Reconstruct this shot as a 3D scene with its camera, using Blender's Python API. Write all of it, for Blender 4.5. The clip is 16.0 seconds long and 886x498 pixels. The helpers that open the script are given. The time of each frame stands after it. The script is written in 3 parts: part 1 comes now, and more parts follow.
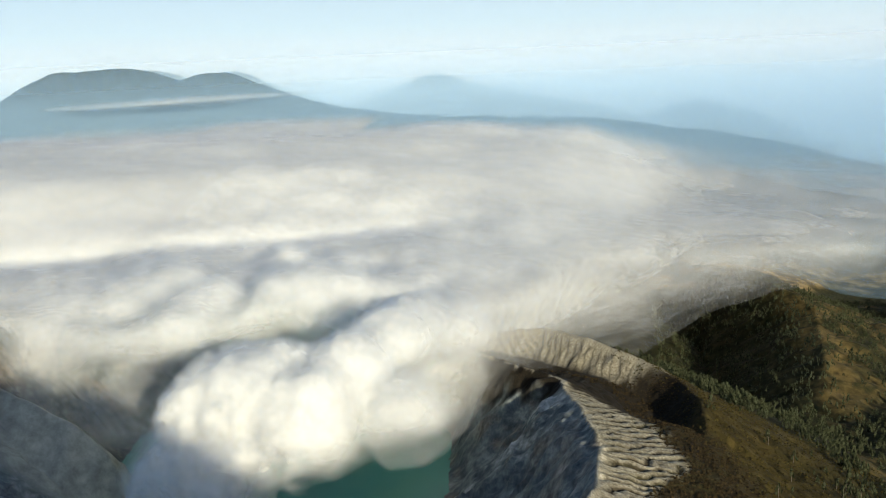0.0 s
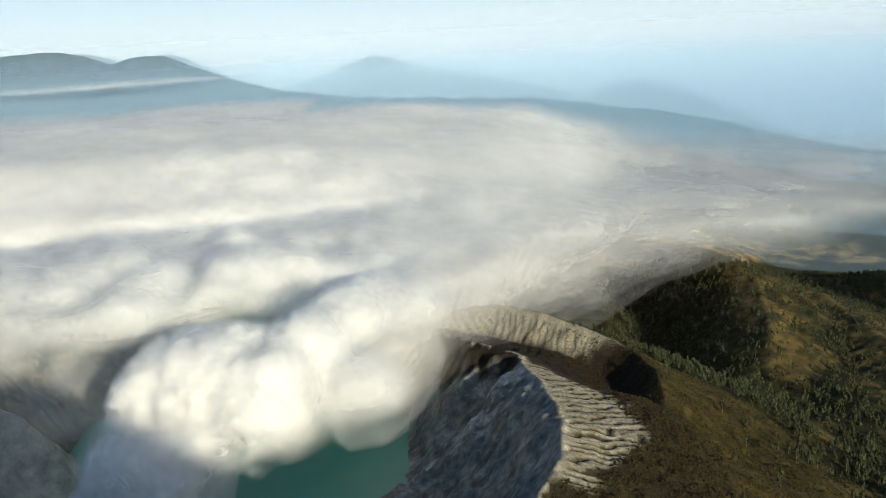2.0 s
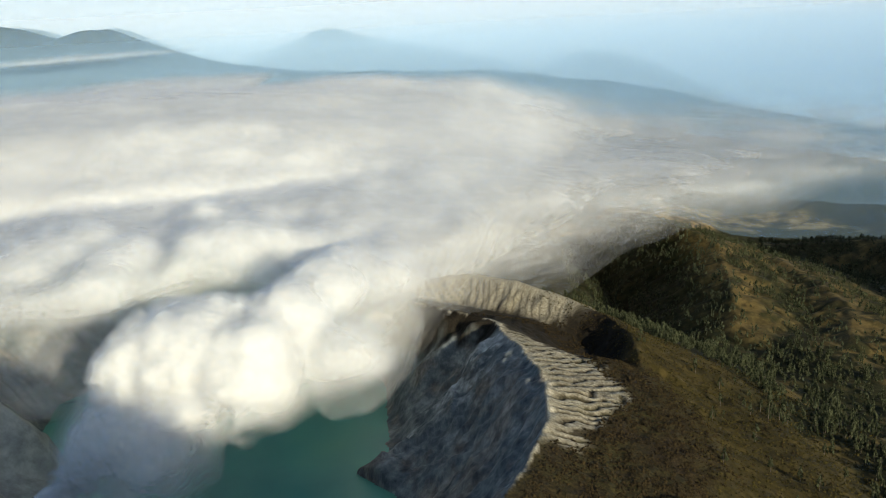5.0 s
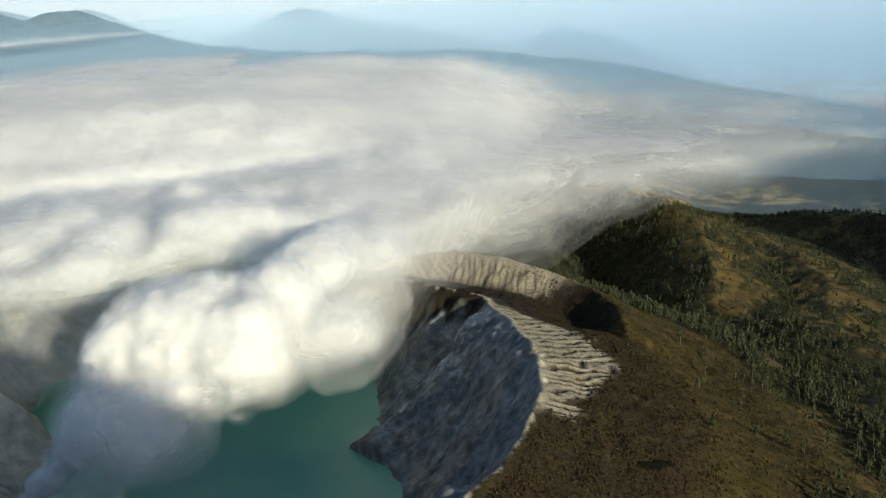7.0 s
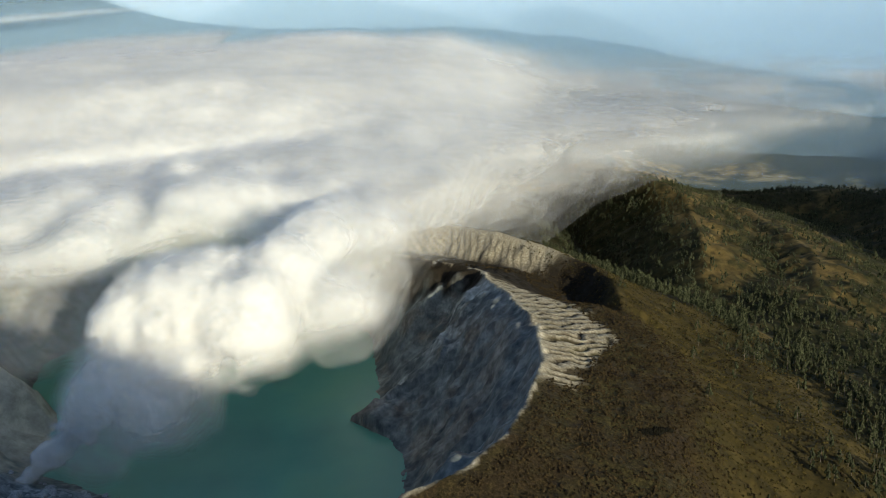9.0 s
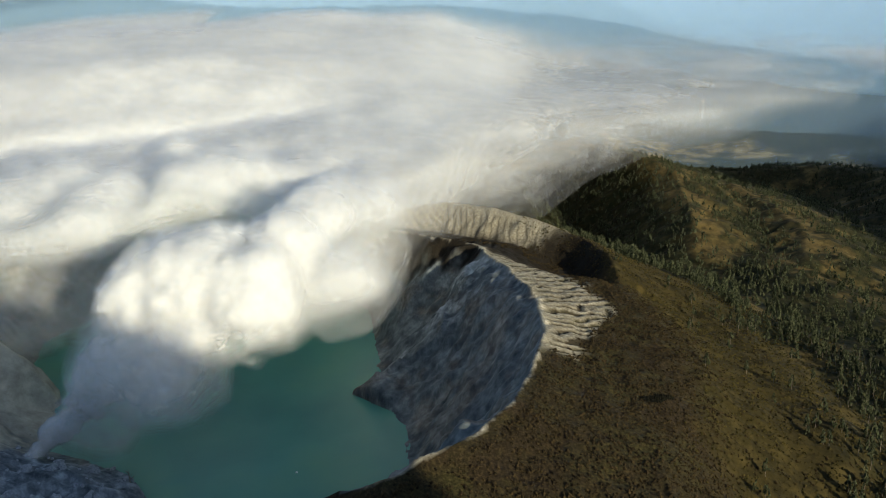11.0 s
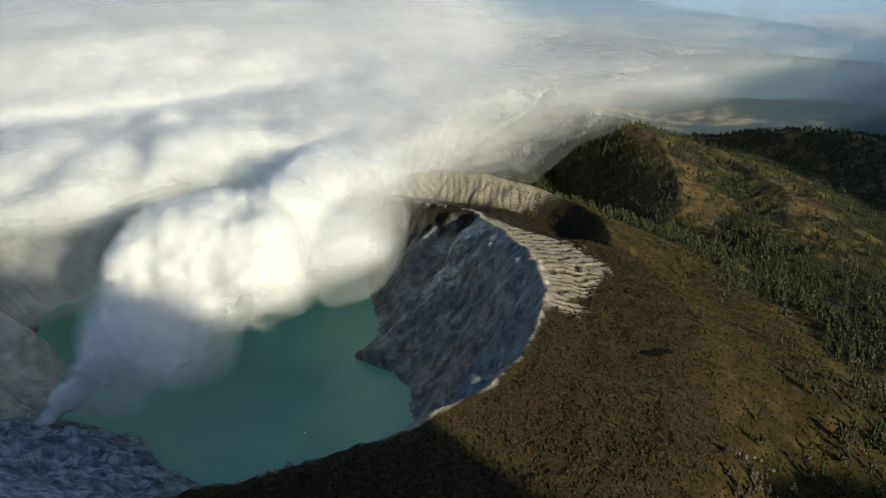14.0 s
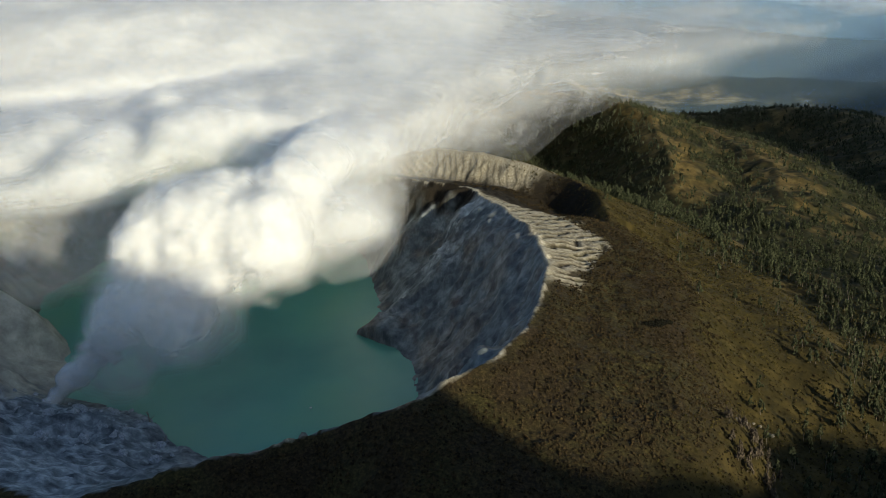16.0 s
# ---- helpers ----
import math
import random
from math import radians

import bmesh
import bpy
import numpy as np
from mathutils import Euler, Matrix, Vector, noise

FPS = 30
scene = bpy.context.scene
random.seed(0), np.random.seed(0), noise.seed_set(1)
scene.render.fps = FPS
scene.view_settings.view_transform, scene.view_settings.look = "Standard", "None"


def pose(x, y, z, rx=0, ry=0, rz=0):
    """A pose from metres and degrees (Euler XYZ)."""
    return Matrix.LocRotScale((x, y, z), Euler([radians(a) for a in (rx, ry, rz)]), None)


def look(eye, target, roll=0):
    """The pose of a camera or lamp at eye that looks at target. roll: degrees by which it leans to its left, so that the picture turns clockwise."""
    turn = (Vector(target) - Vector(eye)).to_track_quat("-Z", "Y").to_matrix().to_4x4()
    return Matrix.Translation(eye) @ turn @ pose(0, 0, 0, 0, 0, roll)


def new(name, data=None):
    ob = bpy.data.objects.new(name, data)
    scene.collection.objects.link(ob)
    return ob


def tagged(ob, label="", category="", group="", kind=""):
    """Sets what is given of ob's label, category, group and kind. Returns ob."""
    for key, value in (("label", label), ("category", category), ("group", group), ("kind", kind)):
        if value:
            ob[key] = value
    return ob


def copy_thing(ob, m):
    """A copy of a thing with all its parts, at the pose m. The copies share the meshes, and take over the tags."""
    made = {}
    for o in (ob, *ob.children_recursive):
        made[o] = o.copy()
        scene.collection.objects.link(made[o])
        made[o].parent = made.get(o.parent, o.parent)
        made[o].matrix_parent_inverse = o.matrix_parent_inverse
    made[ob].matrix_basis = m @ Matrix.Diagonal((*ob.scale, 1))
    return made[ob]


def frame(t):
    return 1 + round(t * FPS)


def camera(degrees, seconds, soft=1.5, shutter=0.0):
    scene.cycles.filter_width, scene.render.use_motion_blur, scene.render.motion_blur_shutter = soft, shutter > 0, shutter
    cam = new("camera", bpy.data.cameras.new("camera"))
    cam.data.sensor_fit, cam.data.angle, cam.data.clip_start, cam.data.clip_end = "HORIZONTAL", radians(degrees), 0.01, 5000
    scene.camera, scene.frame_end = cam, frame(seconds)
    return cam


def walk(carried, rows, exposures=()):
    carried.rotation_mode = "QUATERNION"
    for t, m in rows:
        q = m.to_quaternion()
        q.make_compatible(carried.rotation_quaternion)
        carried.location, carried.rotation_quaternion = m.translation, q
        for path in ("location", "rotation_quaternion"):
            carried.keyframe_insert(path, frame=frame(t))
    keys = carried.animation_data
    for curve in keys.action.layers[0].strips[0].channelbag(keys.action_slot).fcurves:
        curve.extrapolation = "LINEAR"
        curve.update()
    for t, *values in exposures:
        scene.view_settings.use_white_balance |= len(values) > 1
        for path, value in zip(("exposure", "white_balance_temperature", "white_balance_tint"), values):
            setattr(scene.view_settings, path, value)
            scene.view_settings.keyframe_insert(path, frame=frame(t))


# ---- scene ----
cam = camera(53.649, 16.0, soft=0.8)
PATH = [
    (0, look((111.50, 59.12, 430.41), (-101.84, 1013.34, 220.74), -2.445)),
    (0.5, look((107.70, 60.50, 428.04), (-89.54, 1017.10, 213.53), -2.524)),
    (1, look((103.66, 61.93, 425.66), (-75.96, 1020.82, 205.95), -2.658)),
    (1.5, look((99.72, 63.25, 423.83), (-61.97, 1024.00, 198.39), -2.762)),
    (2, look((95.99, 64.03, 422.16), (-51.62, 1025.78, 191.42), -2.875)),
    (2.5, look((91.59, 64.51, 420.95), (-42.84, 1026.92, 184.91), -3.011)),
    (3, look((87.10, 64.45, 419.81), (-38.20, 1026.89, 178.95), -3.054)),
    (3.5, look((83.47, 64.02, 419.12), (-32.88, 1026.41, 173.61), -3.072)),
    (4, look((79.78, 62.80, 418.36), (-27.80, 1024.92, 167.87), -3.082)),
    (6.5, look((62.40, 53.86, 415.75), (-14.57, 1011.29, 137.51), -3.363)),
    (7, look((59.13, 51.69, 414.69), (-8.18, 1008.24, 130.98), -3.481)),
    (7.5, look((56.01, 49.11, 413.87), (-5.53, 1004.45, 124.81), -3.560)),
    (8, look((52.70, 46.58, 414.13), (-5.62, 1000.19, 118.80), -3.499)),
    (8.5, look((49.32, 43.48, 414.46), (-5.37, 995.26, 112.57), -3.419)),
    (9, look((46.00, 40.36, 414.25), (-4.86, 990.48, 106.54), -3.438)),
    (11.5, look((29.40, 26.16, 413.21), (-2.43, 967.69, 77.81), -3.634)),
    (12, look((26.37, 23.22, 413.20), (-1.61, 962.97, 72.49), -3.703)),
    (12.5, look((22.90, 20.29, 413.02), (-0.70, 958.25, 67.10), -3.773)),
    (13, look((19.59, 17.42, 412.90), (-0.22, 953.59, 61.91), -3.840)),
    (13.5, look((16.59, 14.48, 412.92), (0.13, 948.80, 56.85), -3.943)),
    (14, look((13.28, 11.54, 412.76), (0.00, 944.01, 51.77), -4.009)),
    (14.5, look((9.93, 8.93, 412.60), (0.06, 939.45, 46.51), -4.058)),
    (15, look((6.52, 5.95, 412.43), (0.28, 934.55, 41.41), -4.144)),
    (15.5, look((3.18, 2.99, 412.51), (0.28, 929.59, 36.47), -4.209)),
    (16, look((-0.00, 0.00, 412.35), (-0.00, 924.73, 31.74), -4.335)),
]
walk(cam, PATH, exposures=((0, 0.42, 7250, 8), (16, 0.42, 7250, 8)))

# ---- world, sun and exposure ----
SUN_AZ, SUN_EL = 143.0, 15.5          # degrees clockwise from +y, degrees above the horizon
sun_dir = Vector((math.sin(radians(SUN_AZ)) * math.cos(radians(SUN_EL)),
                  math.cos(radians(SUN_AZ)) * math.cos(radians(SUN_EL)), math.sin(radians(SUN_EL))))
world = bpy.data.worlds.new("world")
scene.world = world
world.use_nodes = True
wn = world.node_tree.nodes
sky = wn.new("ShaderNodeTexSky")
sky.sky_type, sky.sun_disc = "NISHITA", False
sky.sun_elevation, sky.sun_rotation = radians(SUN_EL), radians(SUN_AZ % 360)
sky.altitude, sky.air_density, sky.dust_density, sky.ozone_density = 2500, 1.0, 1.5, 1.5
wn["Background"].inputs["Strength"].default_value = 0.15
world.node_tree.links.new(sky.outputs["Color"], wn["Background"].inputs["Color"])
lamp = bpy.data.lights.new("sun", "SUN")
lamp.energy, lamp.angle, lamp.color = 4.4, radians(0.8), (1.0, 0.965, 0.80)
sun = new("sun", lamp)
sun.matrix_world = look(sun_dir * 800 + Vector((0, 600, 0)), (0, 600, 0))
scene.cycles.transparent_max_bounces = 64
scene.cycles.max_bounces, scene.cycles.diffuse_bounces = 20, 14


# ---- numeric noise ----
_rng = np.random.RandomState(7)
_perm = _rng.permutation(512)
_val = _rng.rand(512) * 2 - 1


def vnoise(x, y, z=None):
    """Smooth value noise in about -1..1."""
    z = np.zeros_like(x) if z is None else z
    xi, yi, zi = np.floor(x).astype(int), np.floor(y).astype(int), np.floor(z).astype(int)
    fx, fy, fz = x - xi, y - yi, z - zi
    ux, uy, uz = (f * f * f * (f * (f * 6 - 15) + 10) for f in (fx, fy, fz))

    def corner(a, b, c):
        return _val[(_perm[(_perm[(xi + a) % 512] + yi + b) % 512] + zi + c) % 512]
    out = 0
    for a in (0, 1):
        for b in (0, 1):
            for c in (0, 1):
                out = out + corner(a, b, c) * (ux if a else 1 - ux) * (uy if b else 1 - uy) * (uz if c else 1 - uz)
    return out


def fbm(x, y, z=None, octaves=4, gain=0.5):
    total, amp, norm = 0, 1.0, 0.0
    for k in range(octaves):
        f = 2.03 ** k
        total = total + amp * vnoise(x * f + 17.3 * k, y * f - 9.1 * k, None if z is None else z * f + 5.7 * k)
        norm, amp = norm + amp, amp * gain
    return total / norm


def billow(x, y, z, octaves=3):
    """Bulging lobes with sharp creases, about -1..1."""
    total, amp, norm = 0, 1.0, 0.0
    for k in range(octaves):
        f = 2.1 ** k
        total = total + amp * (np.abs(vnoise(x * f + 7 * k, y * f + 3 * k, z * f - 11 * k)) * 3.2 - 1)
        norm, amp = norm + amp, amp * 0.55
    return total / norm


def ridged(x, y, octaves=4):
    total, amp, norm = 0, 1.0, 0.0
    for k in range(octaves):
        f = 2.07 ** k
        total = total + amp * (1 - 2 * np.abs(vnoise(x * f + 31 * k, y * f + 13 * k)))
        norm, amp = norm + amp, amp * 0.5
    return total / norm


def smooth(a, b, v):
    t = np.clip((v - a) / (b - a), 0, 1)
    return t * t * (3 - 2 * t)


def along(px, py, line, closed=False):
    """Distance to a polyline, its height there, the length along it, and whether the point is inside (closed lines)."""
    pts = list(line) + ([line[0]] if closed else [])
    best = np.full(px.shape, 1e9)
    zz, ss, inside, s0 = np.zeros(px.shape), np.zeros(px.shape), np.zeros(px.shape, bool), 0.0
    for (ax, ay, az), (bx, by, bz) in zip(pts[:-1], pts[1:]):
        dx, dy = bx - ax, by - ay
        ln = math.hypot(dx, dy)
        t = np.clip(((px - ax) * dx + (py - ay) * dy) / ln ** 2, 0, 1)
        d = np.hypot(px - ax - t * dx, py - ay - t * dy)
        near = d < best
        best = np.where(near, d, best)
        zz, ss = np.where(near, az + t * (bz - az), zz), np.where(near, s0 + t * ln, ss)
        s0 += ln
        if abs(dy) > 1e-9:
            inside ^= ((ay > py) != (by > py)) & (px < ax + (py - ay) * dx / dy)
    return best, zz, ss, inside


# ---- plan of the volcano: crest of the crater, shore of the lake, ridges ----
RIM = [(-81, 442, 118), (-28, 438, 137), (-6, 462, 134), (18, 479, 134), (52, 529, 132), (70, 590, 128),
       (84, 654, 123), (84, 740, 118), (66, 820, 113), (45, 880, 108), (36, 928, 103), (-12, 958, 102), (-60, 1010, 98),
       (-150, 1120, 92), (-300, 1190, 105), (-500, 1130, 130), (-600, 960, 150), (-610, 800, 165),
       (-560, 660, 160), (-470, 540, 140), (-340, 450, 125), (-230, 405, 112), (-150, 425, 115)]
SHORE = [(-30, 640, 0), (-36, 720, 0), (-52, 757, 0), (-94, 793, 0), (-70, 835, 0), (-80, 895, 0), (-97, 1000, 0),
         (-160, 1080, 0), (-290, 1100, 0), (-430, 1050, 0), (-475, 950, 0), (-455, 880, 0), (-395, 800, 0),
         (-372, 757, 0), (-362, 712, 0), (-318, 690, 0), (-268, 660, 0), (-238, 618, 0), (-188, 585, 0), (-110, 560, 0)]
BACK_RIDGE = [(-190, 1120, 80), (-70, 1105, 94), (0, 1118, 97), (60, 1075, 98), (116, 1035, 92), (160, 990, 86), (178, 935, 85), (182, 890, 76), (172, 840, 64)]
BUTTRESS = [(-640, 760, 200), (-520, 788, 122), (-446, 792, 88), (-414, 798, 52), (-384, 798, -6)]
HILL_A = [(330, 2050, -60), (404, 1840, -40), (440, 1740, -46), (420, 1580, -44), (401, 1440, -40), (380, 1330, -56)]
VALLEY = [(215, 1330, 0), (255, 1450, 0), (280, 1600, 0), (270, 1760, 0), (230, 1950, 0)]
HILL_B = [(567, 1795, -92), (585, 1600, -80), (578, 1400, -70), (528, 1276, -74)]
HILL_C = [(600, 2240, -190), (811, 2300, -203), (933, 2300, -198), (1045, 2150, -184), (1056, 2000, -176), (914, 1700, -145), (840, 1500, -130)]
FLANK_D = [0, 35, 75, 100, 130, 150, 190, 225, 265, 285, 380, 510, 900, 1600]
FLANK_Z = [0, 15, 27, 34, 47, 62, 85, 94, 113, 127, 158, 184, 200, 230]
CREST_X = [-3400, -2778, -2674, -2557, -2480, -2355, -2245, -2129, -2033, -1947, -1838, -1688, -1427, -1095, -465, -66, 430, 844, 1246, 1800, 3400]
CREST_Z = [150, 319, 390, 452, 440, 452, 420, 367, 415, 421, 372, 308, 210, 156, 120, 99, 32, -41, -144, -240, -330]


def rill_lines(x, y, s, d=0.0):
    """1 along the bottoms of the rain gullies that run down from the crest, 0 between them."""
    phase = ((s - 0.55 * d) / 12.5 + 0.55 * fbm(x / 34, y / 26) + 0.32 * fbm(x / 12, y / 14)) % 1
    wide = 0.24 + 0.14 * fbm(x / 18 + 9, y / 18)
    main = np.clip(1 - np.abs(phase - 0.5) / wide, 0, 1) ** 0.8
    side = ((s - 0.35 * d) / 5.3 + 0.9 * fbm(x / 20 + 4, y / 16)) % 1
    return np.maximum(main * (0.8 + 0.3 * smooth(-0.5, 0.3, fbm(x / 30 + 3, y / 22))), 0.34 * np.clip(1 - np.abs(side - 0.5) / 0.3, 0, 1))


def ground_height(x, y):
    d, zr, s, ins = along(x, y, RIM, True)
    ds, _, ss, lake = along(x, y, SHORE, True)
    # outside of the crater: a cone that flattens into a plateau
    flank = zr - np.interp(d, FLANK_D, FLANK_Z) - 24 * smooth(140, 215, x) * (1 - smooth(530, 640, y))
    low = smooth(1750, 3200, np.hypot(x, y)) * 250 + 95 * smooth(480, 900, x)
    zo = flank - low
    big = fbm(x / 260, y / 260, octaves=5)
    zo = zo + big * 26 * smooth(180, 420, d)
    gul = ridged(s / 30 + 0.5 * big, d / 150, 3)
    zo = zo + gul * 3.6 * smooth(30, 150, d) * (1 - 0.3 * smooth(500, 900, d)) + fbm(x / 12, y / 12, octaves=3) * 1.3 + ridged(x / 19 + 0.6 * big, y / 15, 3) * 1.9 * smooth(8, 40, d) * (1 - smooth(500, 800, d))
    # radial rills below the bare crest
    rill = rill_lines(x, y, s, d)
    bare = smooth(612, 640, y) * (1 - smooth(1000, 1060, y)) * (1 - smooth(0.8, 1.2, (d + 8 * fbm(x / 25, y / 25)) / (34 + 44 * smooth(640, 770, y)))) * (x > -30)
    zo = zo - rill * 3.6 * (0.8 + 0.4 * fbm(s / 30, d / 60)) * bare * smooth(0, 12, d)
    dl = along(x, y, VALLEY)[0]
    zo = zo - 62 * np.exp(-(dl / 85) ** 2)
    for line, steep in ((HILL_A, 0.42), (HILL_B, 0.36), (HILL_C, 0.30)):
        dl, zl, sl, _ = along(x, y, line)
        if line is HILL_A:                                   # the spur drops steeply on its shaded side
            steep = steep + 0.16 * smooth(20, -60, x - 410)
        zo = np.maximum(zo, zl - steep * dl + ridged(sl / 55, dl / 200, 4) * 12 * smooth(6, 50, dl) + fbm(x / 30, y / 30, octaves=5) * 6)
    dl, zl, sl, _ = along(x, y, BACK_RIDGE)
    ridge = zl - np.where(dl < 60, 0.72 * dl, 43 + 0.5 * (dl - 60)) + ridged(sl / 15 + 0.5 * fbm(x / 26, y / 26), dl / 60, 3) * 2.6 * smooth(2, 14, dl) + fbm(x / 14, y / 14) * 2
    zo = np.maximum(zo, ridge)
    # hollow between the two crests
    zo = zo - 17 * np.exp(-(((x - 122) / 44) ** 2 + ((y - 950) / 60) ** 2))
    # knoll with bare trees
    zo = zo + 13 * np.exp(-(((x - 190) / 15) ** 2 + ((y - 474) / 20) ** 2))
    # inside: walls from the crest down to the shore
    f = np.clip(ds / (ds + d + 1e-6), 0, 1)
    steepness = 1.3 + 0.2 * fbm(ss / 60, d / 200)
    zi = zr * f ** steepness
    wall = smooth(0.02, 0.25, f) * (1 - smooth(0.86, 1.0, f))
    fold = ridged(ss / 46 + 0.7 * fbm(x / 50, y / 50), d / 130, 4)
    zi = zi + wall * (fold * 14 + ridged(x / 38, y / 38, 3) * 8 + ridged(x / 15, y / 15, 2) * 1.8 + fbm(x / 6, y / 6, octaves=2) * 0.5) + 1.2 * (1 - wall) * fbm(x / 8, y / 8)
    zi = zi + 15 * np.exp(-(((x + 70) / 26) ** 2 + ((y - 775) / 26) ** 2))
    shelf = np.exp(-(((x + 290) / 80) ** 2 + ((y - 610) / 60) ** 2))
    zi = zi * (1 - 0.45 * shelf) + shelf * (9 + ridged(x / 34, y / 26, 3) * 12 + ridged(x / 11, y / 11, 2) * 2.2)
    dl, zl, sl, _ = along(x, y, BUTTRESS)
    zi = np.maximum(zi, zl - 1.0 * dl + ridged(sl / 30, dl / 90, 4) * 7 * smooth(0, 25, dl) + fbm(x / 9, y / 9) * 3)
    zi = np.where(lake, np.minimum(-0.35 * ds - 0.3 + 2 * fbm(x / 12, y / 12), zi * 0 + 3 - 0.5 * ds), zi)
    dl2 = np.where(lake & (along(x, y, BUTTRESS)[0] < 30), along(x, y, BUTTRESS)[1] - 1.0 * along(x, y, BUTTRESS)[0], -99)
    zi = np.maximum(zi, dl2)
    z = np.where(ins, zi, zo)
    z = z + np.where(d < 14, fbm(s / 23, d / 14, octaves=4) * 4.0 * (1 - d / 14), 0)
    # far rim of the old caldera and the high cones on it
    r = np.hypot(x, y)
    crest = np.interp(x, CREST_X, CREST_Z) + ridged(x / 170, y / 300, 4) * 13 + ridged(x / 60 + 5, y / 200, 2) * 6
    front = np.where(y > 0, np.exp(-((np.minimum(r, 4600) - 4600) / 400.0) ** 2), 0)
    z = np.where(front > 0.001, z + (crest - z) * front, z)
    # the great neighbouring cone behind the camera, towards the sun
    ux, uy = math.sin(radians(SUN_AZ)), math.cos(radians(SUN_AZ))
    a = (x - 60) * ux + (y - 430) * uy
    b = (x - 60) * -uy + (y - 430) * ux
    # unseen skyline, shaped so that its shadows fall on slope, lake and far hills
    top = np.interp(b, [-700, -250, -134, -118, -91, -78, -48, -38, -28, 19, 52, 80, 95, 140, 167, 202, 234, 260, 310, 420, 1000, 1200, 1330, 1450, 1800, 2000, 2300],
                    [400, 310, 270, 257, 232, 222, 203, 150, 115, 90, 76, 64, 42, 38, 36, 22, 10, -4, -40, -130, -150, 0, 110, 180, 180, 90, -60]) + 4 * fbm(b / 30, b * 0 + 3.3)
    mount = top + 1000 * math.tan(radians(SUN_EL)) - 0.6 * np.abs(a - 1000)
    z = np.where(a > 300, np.maximum(z, mount), z)
    return z


def cover_masks(x, y, z):
    d, zr, s, ins = along(x, y, RIM, True)
    n1, n2 = fbm(x / 38, y / 38, octaves=4), fbm(x / 11, y / 11, octaves=3)
    bare = smooth(614, 634, y + 10 * n2) * (1 - smooth(985, 1040, y)) * (1 - smooth(0.85, 1.1, (d + 8 * n1 + 10 * n2) / (32 + 42 * smooth(640, 770, y)))) * (x > -30) * ~ins
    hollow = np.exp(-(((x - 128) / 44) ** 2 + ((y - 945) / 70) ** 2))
    bare = bare * (1 - smooth(0.25, 0.5, hollow + 0.2 * n2)) * (1 - smooth(892, 925, y + 12 * n2))
    wide = 0.45 + 0.55 * smooth(540, 640, y)
    crest = (1 - smooth(1.2, 5.5, d / wide + 7 * n2 + 40 * ins)) * smooth(-0.1, 0.3, n1 + 0.6 * n2 + 0.5 * smooth(580, 660, y)) * (x > -160)
    dl = along(x, y, BACK_RIDGE)[0]
    back = (1 - smooth(26, 46, dl + 12 * n1)) * ~ins * smooth(1000, 1030, y + 14 * n2) * (1 - smooth(125, 160, x + 14 * n2))
    # gully bottoms: dark scrub colour that also carries the shade of the rills
    scrub_shade = smooth(0.1, 0.5, rill_lines(x, y, s, d)) * smooth(2, 12, d + 4 * n2)
    dlb, _, sb, _ = along(x, y, BACK_RIDGE)
    # the same shade lines painted down the back ridge
    back = back * (1 - 0.6 * smooth(0.2, 0.7, rill_lines(x, y, sb * 1.3, 1.2 * dlb)) * smooth(3, 12, dlb))
    ash = np.clip(np.maximum(np.maximum(bare * (0.66 + 0.25 * n2) * (1 - 0.93 * scrub_shade), back * 0.66), crest), 0, 1)
    # lip under the back rim: shade put in as dark scrub colour
    shade_lip = ins * smooth(880, 912, y + 10 * n2) * (x > -160) * (1 - smooth(16, 34, d + 12 * n2))
    rock = np.where(ins, 1.0, 0.0) - shade_lip
    grass = ~ins * smooth(105, 150, d + 22 * n1) * (1 - smooth(220, 330, d + 40 * n1)) * (1 - smooth(0.2, 0.5, hollow))
    forest = ~ins * smooth(205, 330, d + 50 * n1)
    dry = forest * 0.6 * smooth(0.08, 0.45, 0.35 * n2 - fbm(x / 48, y / 48, octaves=4))
    for line in (HILL_A[1:], HILL_B):
        dl = along(x, y, line)[0]
        dry = np.maximum(dry, (1 - smooth(25, 80, dl + 40 * n1)) * smooth(-0.35, 0.2, n2 + n1))
    dry = dry * np.where(y > 1120, smooth(-40, 30, x - 385 + 40 * n1), 1)      # the flank beyond the spur is closed wood
    far = np.hypot(x, y)
    dry = dry * (1 - smooth(2600, 3200, far))
    pale = ins * np.maximum(np.exp(-(((x - 15) / 34) ** 2 + ((y - 862) / 48) ** 2)), 0.7 * np.exp(-(((x + 55) / 24) ** 2 + ((y - 822) / 26) ** 2)))
    plain = smooth(2500, 2800, far) * (1 - smooth(3800, 4100, far)) * smooth(-0.05, 0.22, fbm(x / 240, y / 240, octaves=4))
    sulphur = ins * np.maximum(np.exp(-(((x + 388) / 28) ** 2 + ((y - 700) / 34) ** 2)) * smooth(-0.3, 0.3, n2), np.exp(-(((x + 440) / 85) ** 4 + ((y - 775) / 60) ** 4)))
    blue = ins * (1 - smooth(-250, -180, x)) * (1 - smooth(660, 700, y)) * (1 - sulphur)
    # dark heath cover, with the shade of the hollow put into its colour
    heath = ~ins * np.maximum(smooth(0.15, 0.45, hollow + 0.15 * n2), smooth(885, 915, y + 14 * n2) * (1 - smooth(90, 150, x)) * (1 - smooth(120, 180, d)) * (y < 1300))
    heath = np.maximum(heath, shade_lip)
    return (ash, rock, grass), (forest, dry, np.maximum(plain, pale)), (sulphur, blue, heath)


